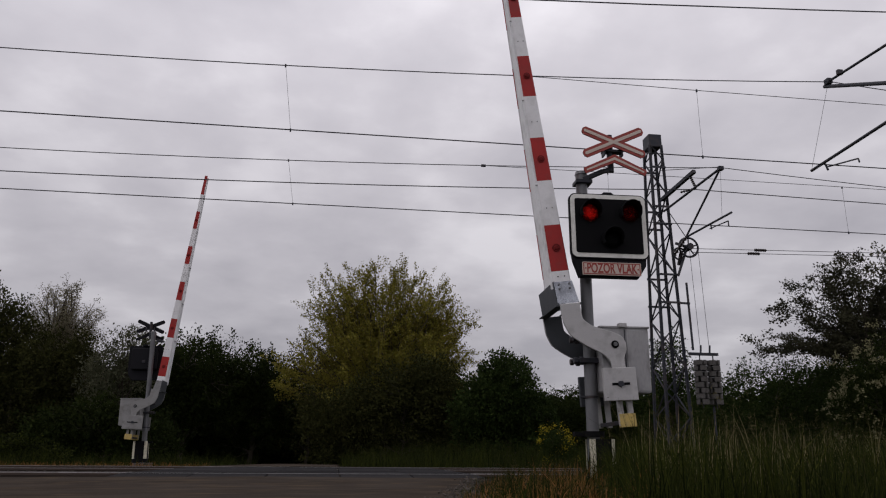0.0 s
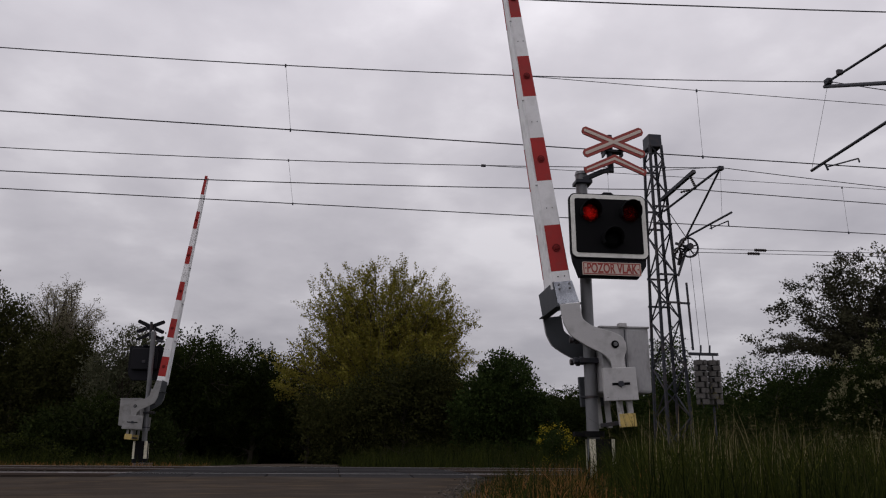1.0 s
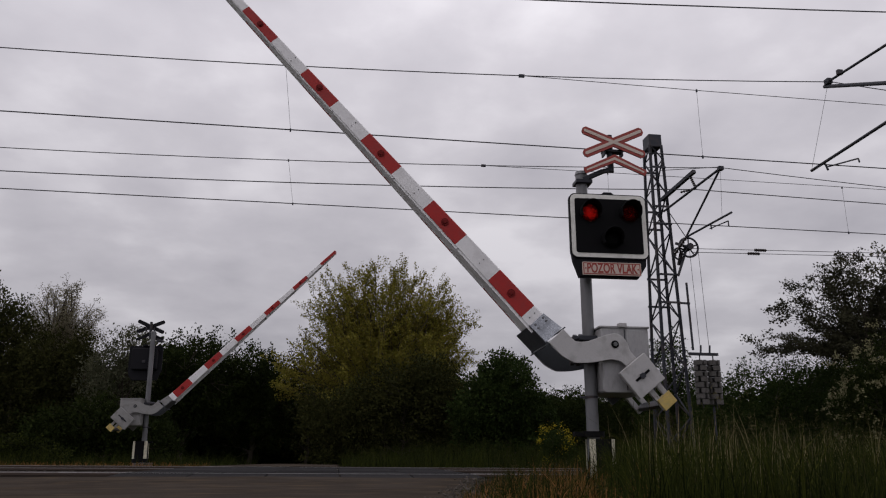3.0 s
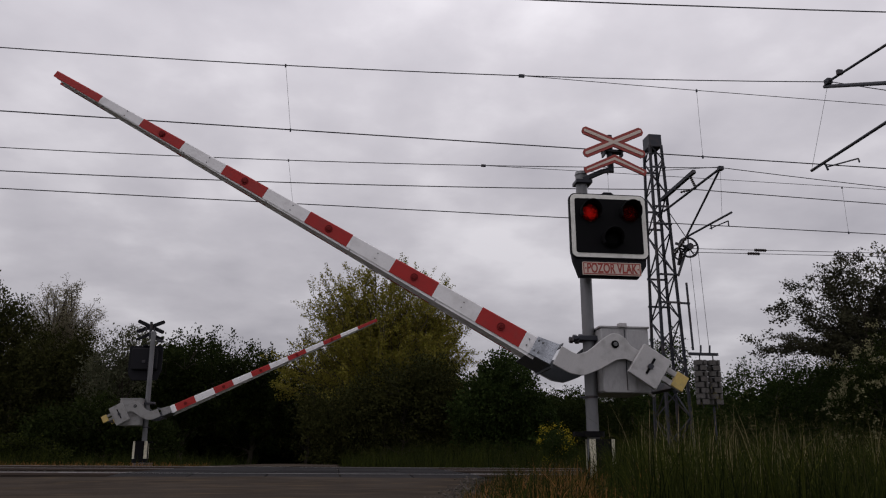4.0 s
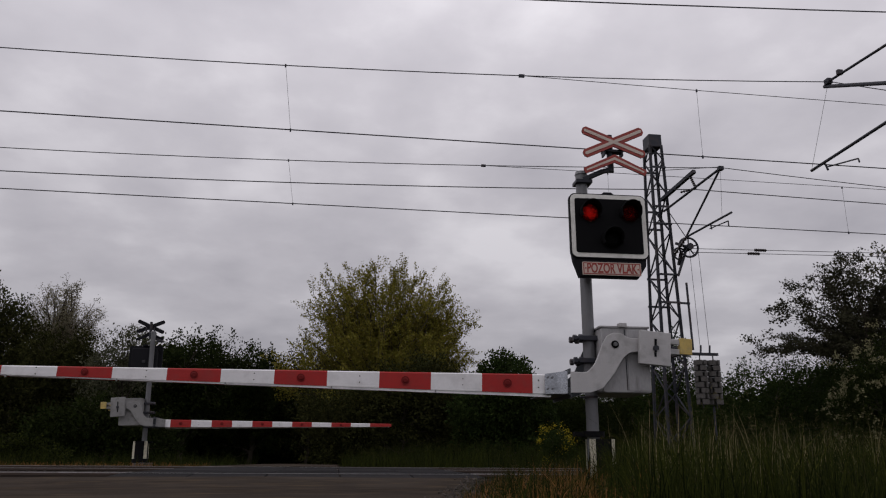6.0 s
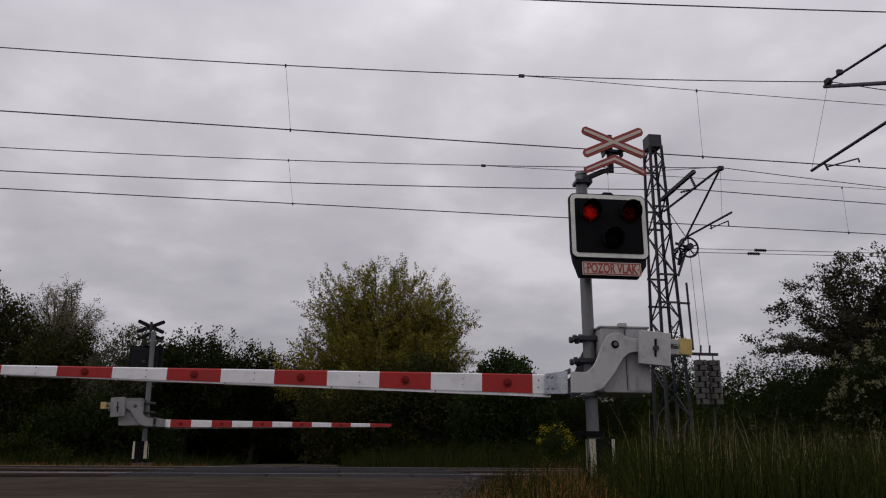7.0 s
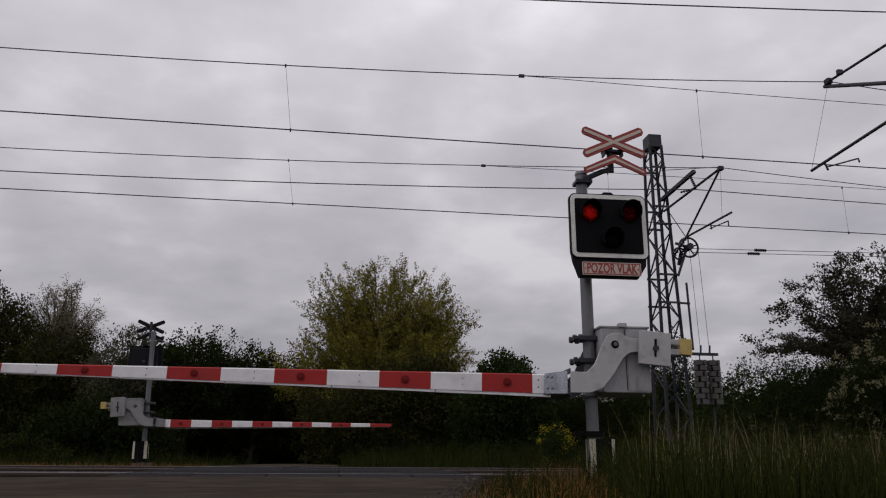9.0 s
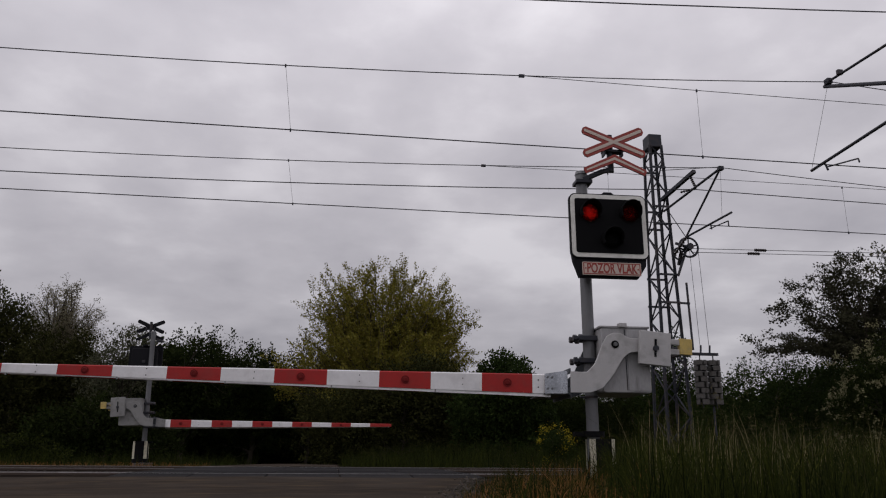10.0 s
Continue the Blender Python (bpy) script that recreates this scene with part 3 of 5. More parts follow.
def make_signal(thing):
    """Black board with white border, two red lamps and a clear one, and the warning plate below."""
    y = BOARD_Y
    x0, x1, z0, z1 = -.405, .43, 2.305, 3.015
    head = part("signal_board", plate(B(), rounded(x0, x1, z0, z1, .07), y, y + .05, .004), M["backs"], thing, "black signal board")
    ring = B()
    outer, inner = rounded(x0 + .012, x1 - .012, z0 + .012, z1 - .012, .062), rounded(x0 + .058, x1 - .058, z0 + .058, z1 - .058, .02)
    a = [ring.verts.new((x, y - .004, z)) for x, z in outer]
    b = [ring.verts.new((x, y - .004, z)) for x, z in inner]
    for i in range(len(a)):
        ring.faces.new((a[i], a[(i + 1) % len(a)], b[(i + 1) % len(a)], b[i]))
    r = bmesh.ops.extrude_face_region(ring, geom=list(ring.faces))
    bmesh.ops.translate(ring, verts=[g for g in r["geom"] if isinstance(g, bmesh.types.BMVert)], vec=(0, .006, 0))
    bmesh.ops.recalc_face_normals(ring, faces=ring.faces)
    part("white_border", ring, M["border"], head, "white reflective border")
    part("front_panel", plate(B(), rounded(x0 + .06, x1 - .06, z0 + .06, z1 - .06, .02), y - .012, y - .001), M["black"], head, "matt black front panel")
    # housing behind and below
    low = [(x0 + .02, z0 + .05), (x1 - .02, z0 + .05), (x1 - .03, z0 - .06), (x1 - .12, z0 - .195), (x0 + .09, z0 - .195), (x0 + .03, z0 - .02)]
    part("housing", plate(B(), low, y + .02, y + .10, .01), M["backs"], head, "black housing")
    part("top_cap", plate(B(), [(-.06, z1 - .01), (.10, z1 - .01), (.06, z1 + .025), (-.02, z1 + .025)], y + .01, y + .12), M["backs"], head)
    part("back_box", box(B(), x0 + .10, x1 - .10, y + .05, y + .20, z0 + .08, z1 - .08, .02), M["backs"], head, "black lamp housing")
    shutters = []
    for cx, cz, kind in LAMPS + [(.03, 2.505, "clear")]:
        r = .096
        red = kind != "clear"
        hood = B()
        n = 28
        rings = []
        for rr in (r + .006, r + .014):
            for yy, cut in ((y - .012, 0), (y - .16, 1)):
                row = []
                for i in range(n + 1):
                    t = radians(-28 + 236 * i / n)
                    lift = 1 - .35 * cut * (1 - math.sin(max(0, min(math.pi, t)))) if cut else 1
                    row.append(hood.verts.new((cx + rr * math.cos(t), y - .012 - (.148 * lift if cut else 0), cz + rr * math.sin(t))))
                rings.append(row)
        for p, q in ((0, 1), (2, 3), (0, 2), (1, 3)):
            for i in range(n):
                hood.faces.new((rings[p][i], rings[p][i + 1], rings[q][i + 1], rings[q][i]))
        bmesh.ops.recalc_face_normals(hood, faces=hood.faces)
        lamp_hood = part("lamp_hood", hood, M["black"], head, "black lamp visor", smooth=True)
        bm = rod(B(), (cx, y - .013, cz), (cx, y - .016, cz), r + .012, n=32)
        part("lamp_well", bm, M["black"], head, "dark lamp chamber")
        if red:
            # stripes of light points; an added slotted shutter slides over them to time the flashes
            pitch = .008
            bm, sh = B(), B()
            k = int(r / pitch)
            for i in range(-k, k + 1):
                w = math.sqrt(max(1e-4, (r - .006) ** 2 - (i * pitch) ** 2))
                box(bm, cx - w, cx + w, y - .020, y - .0195, cz + i * pitch - .002, cz + i * pitch + .002)
                box(sh, -w - .002, w + .002, -.0004, .0004, i * pitch - .0021, i * pitch + .0021)
            part("light_points", bm, M[kind], head, "red glowing light points")
            s = part("shutter", sh, M["black"], head, "dark slotted shutter, added to make the lamp flash")
            s.location = (cx, y - .0212, cz)
            shutters.append(s)
        lens = B()
        bmesh.ops.create_uvsphere(lens, u_segments=28, v_segments=14, radius=1, matrix=Matrix.Translation((cx, y - .028, cz)) @ Matrix.Diagonal((r, .022, r, 1)))
        bmesh.ops.delete(lens, geom=[v for v in lens.verts if v.co.y > y - .0275], context="VERTS")
        part("lens", lens, M["lens" if red else "clear"], head, "round red lens" if red else "round clear lens", smooth=True)
    # warning plate
    py = y - .016
    sx0, sx1, sz0, sz1 = -.295, .325, 2.125, 2.262
    sign = part("warning_plate", plate(B(), rounded(sx0, sx1, sz0, sz1, .008), py, py + .012), M["cream"], thing, "cream plate with red border and red words POZOR VLAK")
    rim = B()
    for a0, a1, b0, b1 in ((sx0 + .008, sx1 - .008, sz0 + .008, sz0 + .017), (sx0 + .008, sx1 - .008, sz1 - .017, sz1 - .008), (sx0 + .008, sx0 + .017, sz0 + .017, sz1 - .017), (sx1 - .017, sx1 - .008, sz0 + .017, sz1 - .017)):
        box(rim, a0, a1, py - .002, py + .002, b0, b1)
    part("red_rim", rim, M["signred"], sign, "thin red rim")
    for bx in (sx0 + .032, sx1 - .032):
        part("sign_bolt", rod(B(), (bx, py, (sz0 + sz1) / 2), (bx, py - .006, (sz0 + sz1) / 2), .008, n=10), M["signred"], sign)
    me = lettering("POZOR VLAK", .142, .0015)
    me.materials.clear()
    me.materials.append(M["signred"])
    ob = new("words", me)
    ob.parent = sign
    ob.matrix_basis = Matrix.Translation(((sx0 + sx1) / 2, py - .002, (sz0 + sz1) / 2)) @ pose(0, 0, 0, 90, 0, 0) @ Matrix.Diagonal((.615, 1, 1, 1))
    tagged(ob, "red words POZOR VLAK")
    part("sign_arm", box(B(), -.02, .06, y + .10, -.04, 2.55, 2.62, .005), M["steel"], thing)
    part("sign_arm", box(B(), -.20, -.12, y + .10, -.04, 2.75, 2.80, .005), M["steel"], thing)
    return head, shutters


def cross_bar(a, b, w, y):
    """A long board with pointed ends between two points of the xz plane."""
    a, b = Vector((a[0], 0, a[1])), Vector((b[0], 0, b[1]))
    d = (b - a).normalized()
    s = Vector((-d.z, 0, d.x)) * w / 2
    c = w * .28
    pts = [a + s + d * c, a + s * .45, a - s * .45, a - s + d * c, b - s - d * c, b - s * .45, b + s * .45, b + s - d * c]
    return [(p.x, p.z) for p in pts]


def make_crossbuck(thing):
    y = -.20
    cx, cz = .14, 3.655
    pole = part("crossbuck_pole", rod(B(), (cx - .02, -.12, 3.33), (cx - .02, -.12, 3.76), .035, n=16), M["steel"], thing, "dark steel tube of the crossbuck")
    bm = B()
    bar(bm, (-.17, -.05, 3.255), (.03, -.12, 3.335), .045, .045)
    bar(bm, (.03, -.12, 3.335), (cx, -.12, 3.36), .045, .045)
    box(bm, -.26, -.08, -.09, .08, 3.21, 3.25, .004)
    part("crossbuck_arm", bm, M["steel"], thing, "bent dark steel arm")
    bars = [((cx - .345, cz + .13), (cx + .345, cz - .145), 0), ((cx - .34, cz - .165), (cx + .335, cz + .15), .001)]
    shapes = [(cross_bar(a, b, .098, y), cross_bar(a, b, .036, y), o) for a, b, o in bars]
    for full, core, o in shapes:
        bd = part("crossbuck_board", plate(B(), full, y - o - .008, y - o, .002), M["signred"], thing, "red edged crossbuck board with white core")
        cc = [((x - cx) * .95 + cx, (z - cz) * .95 + cz) for x, z in core]
        part("white_core", plate(B(), cc, y - .0125 - o * .4, y - .006), M["cream"], bd, "white stripe")
        part("board_back", plate(B(), full, y + .0005, y + .008 + o), M["backs"], bd, "black board back")
    # the half cross for more than one track
    top, w = (cx + .005, 3.505), .085
    half = [(cx - .345, 3.335), (cx - .345, 3.305), (cx - .325, 3.268), (cx, 3.408), (cx + .33, 3.268), (cx + .352, 3.305), (cx + .352, 3.335), (cx + .005, 3.505)]
    bd = part("crossbuck_board", plate(B(), half, y - .008, y, .002), M["signred"], thing, "red edged chevron board with white core")
    core = [(cx - .318, 3.318), (cx - .312, 3.302), (cx, 3.440), (cx + .32, 3.302), (cx + .328, 3.318), (cx + .002, 3.471)]
    part("white_core", plate(B(), core, y - .010, y - .006), M["cream"], bd, "white stripe")
    part("board_back", plate(B(), half, y + .0005, y + .008), M["backs"], bd, "black board back")
    bm = B()
    for dx in (-.10, .10):
        box(bm, cx + dx - .008, cx + dx + .008, y + .01, -.10, 3.50, 3.62)
    box(bm, cx - .11, cx + .11, y + .02, -.085, 3.55, 3.575)
    part("clamp", bm, M["steel"], thing)


def make_barrier():
    thing = new("level_crossing_barrier")
    tagged(thing, "grey level crossing barrier with striped boom, red lights and crossbuck", "crossing barrier", "barriers of the crossing")
    px = -.18
    part("post", rod(B(), (px, 0, 0), (px, 0, 3.33), .062, n=28), M["zinc"], thing, "galvanised round steel post", smooth=False)
    part("post_cap", rod(B(), (px, 0, 3.325), (px, 0, 3.36), .070, .06, n=28), M["zinc"], thing)
    part("foot", box(B(), px - .20, px + .20, -.20, .20, -.10, .05, .01), M["concrete_dark"], thing, "dark concrete foot")
    part("foot_collar", rod(B(), (px + .07, 0, .05), (px + .07, 0, .50), .14, .125, n=28), M["black"], thing, "black marker sleeve")
    bm = B()
    for a in (-140, -40, 40, 140):
        c = Vector((px + .07 + .138 * math.cos(radians(a)), .138 * math.sin(radians(a)), 0))
        t = Vector((-math.sin(radians(a)), math.cos(radians(a)), 0)) * .034
        o = Vector((math.cos(radians(a)), math.sin(radians(a)), 0)) * .004
        q = [bm.verts.new(c + s * t + k * o + Vector((0, 0, z))) for s, k, z in ((-1, -1, .13), (1, -1, .13), (1, -1, .50), (-1, -1, .50), (-1, 1, .13), (1, 1, .13), (1, 1, .50), (-1, 1, .50))]
        for f in ((4, 5, 6, 7), (0, 4, 7, 3), (1, 2, 6, 5), (3, 7, 6, 2), (0, 1, 5, 4)):
            bm.faces.new([q[i] for i in f])
    bmesh.ops.recalc_face_normals(bm, faces=bm.faces)
    part("marking", bm, M["mark"], thing, "cream marking stripes")
    part("band", rod(B(), (px, 0, .52), (px, 0, .575), .115, n=24), M["black"], thing, "black clamp band")
    part("band_lug", box(B(), px - .20, px - .10, -.05, .03, .525, .57, .005), M["black"], thing)
    # drive housing between the arm plates
    hs = part("drive_housing", plate(B(), rounded(-.115, .385, .945, 1.60, .03), -.205, .40, .008), M["box"], thing, "grey painted drive housing")
    part("housing_lid", box(B(), -.125, .395, -.215, .41, 1.595, 1.615, .004), M["box"], hs, "grey lid")
    part("lid_catch", box(B(), .075, .155, -.235, -.15, 1.60, 1.645, .006), M["cast"], hs, "small grey catch")
    part("housing_seam", box(B(), .130, .138, -.2115, -.204, .97, 1.58), M["steel"], hs)
    part("side_door", plate(B(), rounded(.15, .375, .965, 1.57, .015), -.213, -.204, .002), M["box"], hs, "grey service door")
    part("label", box(B(), .39, .402, -.06, .06, 1.05, 1.19), M["border"], hs, "small white label")
    for z in (1.505, 1.275):
        bm = B()
        box(bm, px - .09, px + .09, -.10, .10, z - .025, z + .025, .006)
        part("post_clamp", bm, M["steel"], thing, "dark steel post clamp")
        for y in (-.07, .07):
            bm = rod(B(), (px - .18, y, z), (px + .06, y, z), .022, n=10)
            rod(bm, (px - .125, y, z), (px - .085, y, z), .040, n=6)
            rod(bm, (px - .185, y, z), (px - .15, y, z), .034, n=6)
            part("clamp_bolt", bm, M["steel"], thing, "long dark clamp bolt")
    bm = rod(B(), (px, 0, .90), (px, 0, .925), .072, n=20)
    rod(bm, (px - .12, -.02, .91), (px, -.02, .91), .012, n=6)
    part("cable_band", bm, M["steel"], thing)
    make_boom(thing)
    _, shutters = make_signal(thing)
    make_crossbuck(thing)
    return thing, shutters


near_barrier, shutters = make_barrier()
far_barrier = copy_thing(near_barrier, pose(-4.885, 20.23, 0.10, 0, 1.5, 180.6))
near_barrier.matrix_basis = pose(2.755, 7.39, 0.0, 0, 0, -2.1)
for c in far_barrier.children:
    if c.name.split(".")[0] in ("crossbuck_board", "crossbuck_pole", "crossbuck_arm", "clamp"):
        c.location = (-.20, 0, -.13)
tagged(far_barrier, "grey level crossing barrier across the tracks, seen from behind")


def child(ob, name):
    return next(c for c in ob.children if c.name.split(".")[0] == name)


yellow_end(child(far_barrier, "boom"), 1, .24)
for c in far_barrier.children:
    if c.name.split(".")[0] in ("foot_collar", "marking"):
        c.scale, c.location = (1.35, 1.35, 1.15), (.038, 0, 0)
for c in child(far_barrier, "boom").children:
    if c.name.split(".")[0] == "counterweight":
        c.scale = (1.05, 1, 1.4)
# the far barrier's plates, housing and bars take one darker, mottled grey
for c in far_barrier.children_recursive:
    if c.name.split(".")[0] in ("arm_plate", "counterweight", "drive_housing", "side_door", "shoe_plate", "weight_rail", "housing_lid"):
        c.material_slots[0].link = "OBJECT"
        c.material_slots[0].material = M["dull"]

# ---- overhead line ----
NEAR_Y, FAR_Y = 11.5, 15.25


def catenary(y, zc, zm, x_sup, stitch, fall, span, name_label):
    """Messenger, stitch wire, contact wire and droppers of one track; its support stands at x_sup."""
    line = new("overhead_line")
    line.location = (0, 0, 0)
    tagged(line, name_label, "overhead line", "overhead lines")
    wire("contact_wire", [(-90, y, zc), (90, y, zc)], .0105, M["steel"], line, "dark copper contact wire")
    left, right = stitch

    def mz(x):
        d = abs(x - x_sup)
        return zm - fall * d + fall * d * d / span if d < span else zm
    xs = [x_sup - span + i * span / 40 for i in range(41)]
    wire("messenger_wire", [(x, y, mz(x)) for x in xs] + [(x_sup + i * span / 40, y, mz(x_sup + i * span / 40)) for i in range(1, 41)], .0095, M["steel"], line, "dark messenger wire")
    sl, sr = x_sup - left, x_sup + right
    wire("stitch_wire", [(sl, y, mz(sl)), (x_sup - left * .45, y, zm - stitch_drop(zm)), (x_sup + right * .45, y, zm - stitch_drop(zm)), (sr, y, mz(sr))], .0065, M["steel"], line, "thin stitch wire")
    part("wire_clamp", box(B(), sl - .05, sl + .05, y - .02, y + .02, mz(sl) - .03, mz(sl) + .02), M["steel"], line)
    return line, mz


def stitch_drop(zm):
    return .40 if zm > 7 else .30


def dropper(line, xt, y, z0, z1, lean=0.0):
    bm = rod(B(), (xt, y, z0), (xt + lean, y, z1), .003, n=5)
    for x, z in ((xt, z0), (xt + lean, z1)):
        box(bm, x - .012, x + .012, y - .012, y + .012, z - .035, z + .02)
    part("dropper", bm, M["steel"], line, "thin vertical dropper")


line1, mz1 = catenary(NEAR_Y, 5.5, 7.20, 9.0, (6.0, 6.0), .0784, 30.6, "twin-wire overhead line above the near track")
line2, mz2 = catenary(FAR_Y, 5.5, 6.944, 8.75, (5.7, 5.7), .0655, 34.5, "twin-wire overhead line above the far track")
for x in (-19.5, -10.5, -1.08, 17.5):
    dropper(line1, x, NEAR_Y, mz1(x), 5.5, .15)
    dropper(line2, x - .15, FAR_Y, mz2(x), 5.5, .15)
for x in (6.27, 11.7):
    dropper(line1, x, NEAR_Y, 7.16 - .36, 5.5)
for x in (5.95, 11.8):
    dropper(line2, x, FAR_Y, 6.93 - .30, 5.5)


def lattice_mast(x, y, top):
    """A tapered four-legged steel lattice mast."""
    mast = new("lattice_mast")
    mast.location = (x, y, 0.05)
    wb, wt = .335, .165
    top -= .05

    def corner(i, z):
        k = wb + (wt - wb) * z / top
        return Vector(((-1, 1, 1, -1)[i] * k, (-1, -1, 1, 1)[i] * k * 1.2, z))
    for i in range(4):
        bm = B()
        bar(bm, corner(i, 0), corner(i, top), .085, .012)
        bar(bm, corner(i, 0), corner(i, top), .012, .085)
        bar(bm, corner(i, 0), corner(i, top), .04, .04)
        part("leg", bm, M["lattice"], mast, "tapered steel leg")
    n = 15
    zs = [top * (1 - (1 - i / n) ** 1.12) for i in range(n + 1)]
    for side in range(4):
        a, b = side, (side + 1) % 4
        for i in range(n):
            p, q = (a, b) if (i + side) % 2 else (b, a)
            bm = bar(B(), corner(p, zs[i]), corner(q, zs[i + 1]), .04, .012)
            bar(bm, corner(p, zs[i]), corner(q, zs[i + 1]), .012, .034)
            part("brace", bm, M["lattice"], mast)
    part("head_plate", box(B(), -.185, .185, -.22, .22, top - .06, top + .32, .02), M["lattice"], mast, "solid sheet cap")
    part("footing", box(B(), -.7, .7, -.6, .6, -.3, .12, .03), M["concrete"], mast, "concrete footing")
    for z in (8.05 - .05, 6.85, 6.35, 4.95, 4.2):
        k = wb + (wt - wb) * z / top
        for y0 in (-k * 1.2 - .045, k * 1.2):
            part("cross_arm", box(B(), -k - .05, k + .05, y0, y0 + .04, z - .025, z + .025), M["lattice"], mast, "steel angle across the mast")
    tagged(mast, "grey steel lattice mast carrying the overhead line", "mast", "overhead line masts")
    return mast


def insulator(bm, a, b, r=.055, n=6):
    a, b = Vector(a), Vector(b)
    d = (b - a)
    rod(bm, a, b, r * .45, n=10)
    for i in range(n):
        p = a + d * ((i + .5) / n)
        rod(bm, p - d.normalized() * .012, p + d.normalized() * .012, r, r * .6, n=12)


def cantilever(mast, x, yt, zm):
    """Tubes from the mast to the messenger and down to the contact wire of the far track, in the mast's space."""
    low, end = Vector((x, -1.01, 5.77)), Vector((x, -3.28, 5.69))
    tubes = [("stay_tube", (.0, -.40, 6.66), (x, yt, zm), .030), ("top_tie", (.0, -.35, 7.85), (x, yt, zm + .03), .009),
             ("strut", low, (x, yt, zm), .026), ("registration_tube", low, end, .026), ("insulator_tie", (x - .1, -.42, 6.6), low, .012)]
    for nm, a, b, r in tubes:
        part(nm, rod(B(), a, b, r, n=10), M["steel"], mast, "dark steel tube")
    arm = B()
    rod(arm, (x, -2.30, 5.71), (x, -2.34, 5.58), .018, n=6)
    rod(arm, (x, -2.25, 5.62), (x + .06, -3.0, 5.58), .015, n=6)
    rod(arm, (x + .06, -3.0, 5.58), (x + .06, -3.0, 5.46), .015, n=6)
    part("steady_arm", arm, M["steel"], mast, "thin steady arm")
    ins = B()
    insulator(ins, (x - .05, -.35, 5.45), low)
    part("insulator", ins, M["porcelain"], mast, "ribbed brown insulator")
    part("tie_rope", rod(B(), (x, yt, zm), (x, -2.85, 5.70), .0035, n=5), M["steel"], mast, "thin hanger rope")
    part("messenger_clamp", box(B(), x - .06, x + .06, yt - .05, yt + .05, zm - .05, zm + .04), M["steel"], mast)


mast_far = lattice_mast(8.47, 18.25, 8.72)
cantilever(mast_far, .26, FAR_Y - 18.25, 6.93 - .05)
# bracket for the feeder wire
bm = B()
bar(bm, (.05, -.22, 7.05), (.34, -1.60, 7.36), .09, .09)
part("feeder_bracket", bm, M["lattice"], mast_far, "thick steel bracket")
bm = B()
insulator(bm, (.28, -1.50, 7.22), (.30, -1.68, 6.86), .04)
insulator(bm, (.20, -1.05, 6.98), (.30, -1.68, 6.86), .035)
part("feeder_insulator", bm, M["porcelain"], mast_far, "ribbed insulators in a V")

feeder = new("feeder_line")
tagged(feeder, "dark feeder cable hung from the lattice mast", "cable", "feeder cables")
FX, FY, FZ = 8.77, 16.57, 6.88
wire("cable", sagging((FX - 37, FY, FZ), (FX, FY, FZ), .53, 24), .012, M["steel"], feeder, "dark stranded cable")
wire("cable", sagging((FX, FY, FZ), (FX + 37, FY, FZ), .2, 24), .012, M["steel"], feeder, "dark stranded cable")
near_feeder = new("feeder_line")
tagged(near_feeder, "dark feeder cable along the near side of the tracks", "cable", "feeder cables")
wire("cable", sagging((9.4 - 62, 8.9, 7.01), (9.4, 8.9, 7.01), 1.15, 24), .011, M["steel"], near_feeder, "dark stranded cable")
wire("cable", sagging((9.4, 8.9, 7.01), (9.4 + 62, 8.9, 7.01), 1.0, 24), .011, M["steel"], near_feeder, "dark stranded cable")

# the near mast stands just outside the view; its cantilever reaches in
mast_near = lattice_mast(9.2, 7.6, 8.9)


def near_cantilever():
    x, m = -.26, mast_near
    yt, zt = NEAR_Y - 7.6, 7.20 - .05
    part("top_tie", rod(B(), (x, .35, zt - .28), (x, yt, zt + .0), .024, n=10), M["steel"], m, "dark steel tube")
    part("strut", rod(B(), (x, .35, zt - 1.81), (x, yt + .12, zt - .04), .036, n=10), M["steel"], m, "thick dark steel tube")
    part("messenger_clamp", box(B(), x - .05, x + .05, yt - .06, yt + .06, zt - .05, zt + .05), M["steel"], m)
    part("stay_clamp", box(B(), x - .05, x + .05, yt - .36, yt - .30, zt - .03, zt + .06), M["steel"], m)
    lo = Vector((x - .09, 4.6, 5.62))
    part("registration_tube", rod(B(), (x - .09, .35, 5.74), lo, .028, n=10), M["steel"], m, "dark steel tube")
    arm = B()
    rod(arm, (x - .04, 4.25, 5.62), (x - .04, 4.2, 5.48), .02, n=6)
    rod(arm, (x - .04, 4.18, 5.54), (x, 3.44, 5.40), .015, n=6)
    rod(arm, (x, 3.44, 5.40), (x, 3.42, 5.32), .015, n=6)
    part("steady_arm", arm, M["steel"], m, "thin steady arm")
    part("tie_rope", rod(B(), (x, yt, zt), lo, .0035, n=5), M["steel"], m, "thin hanger rope")
    part("feeder_bracket", bar(B(), (.1, .2, 6.7), (.2, 1.3, 7.2), .09, .09), M["lattice"], m, "thick steel bracket")


near_cantilever()


# tensioning wheel and weights on the far mast
def slotted_disc(r, h):
    """A round weight with the slot by which it hangs on its rod."""
    bm = B()
    w = .032
    a0 = math.asin(w / r)
    ring = [(r * math.sin(a0 + (2 * math.pi - 2 * a0) * i / 26), -r * math.cos(a0 + (2 * math.pi - 2 * a0) * i / 26)) for i in range(27)]
    pts = ring + [(-w, 0), (w, 0)]
    f = bm.faces.new([bm.verts.new((x, y, .004)) for x, y in pts])
    e = bmesh.ops.extrude_face_region(bm, geom=[f])
    bmesh.ops.translate(bm, verts=[g for g in e["geom"] if isinstance(g, bmesh.types.BMVert)], vec=(0, 0, h - .008))
    bmesh.ops.recalc_face_normals(bm, faces=bm.faces)
    return bm


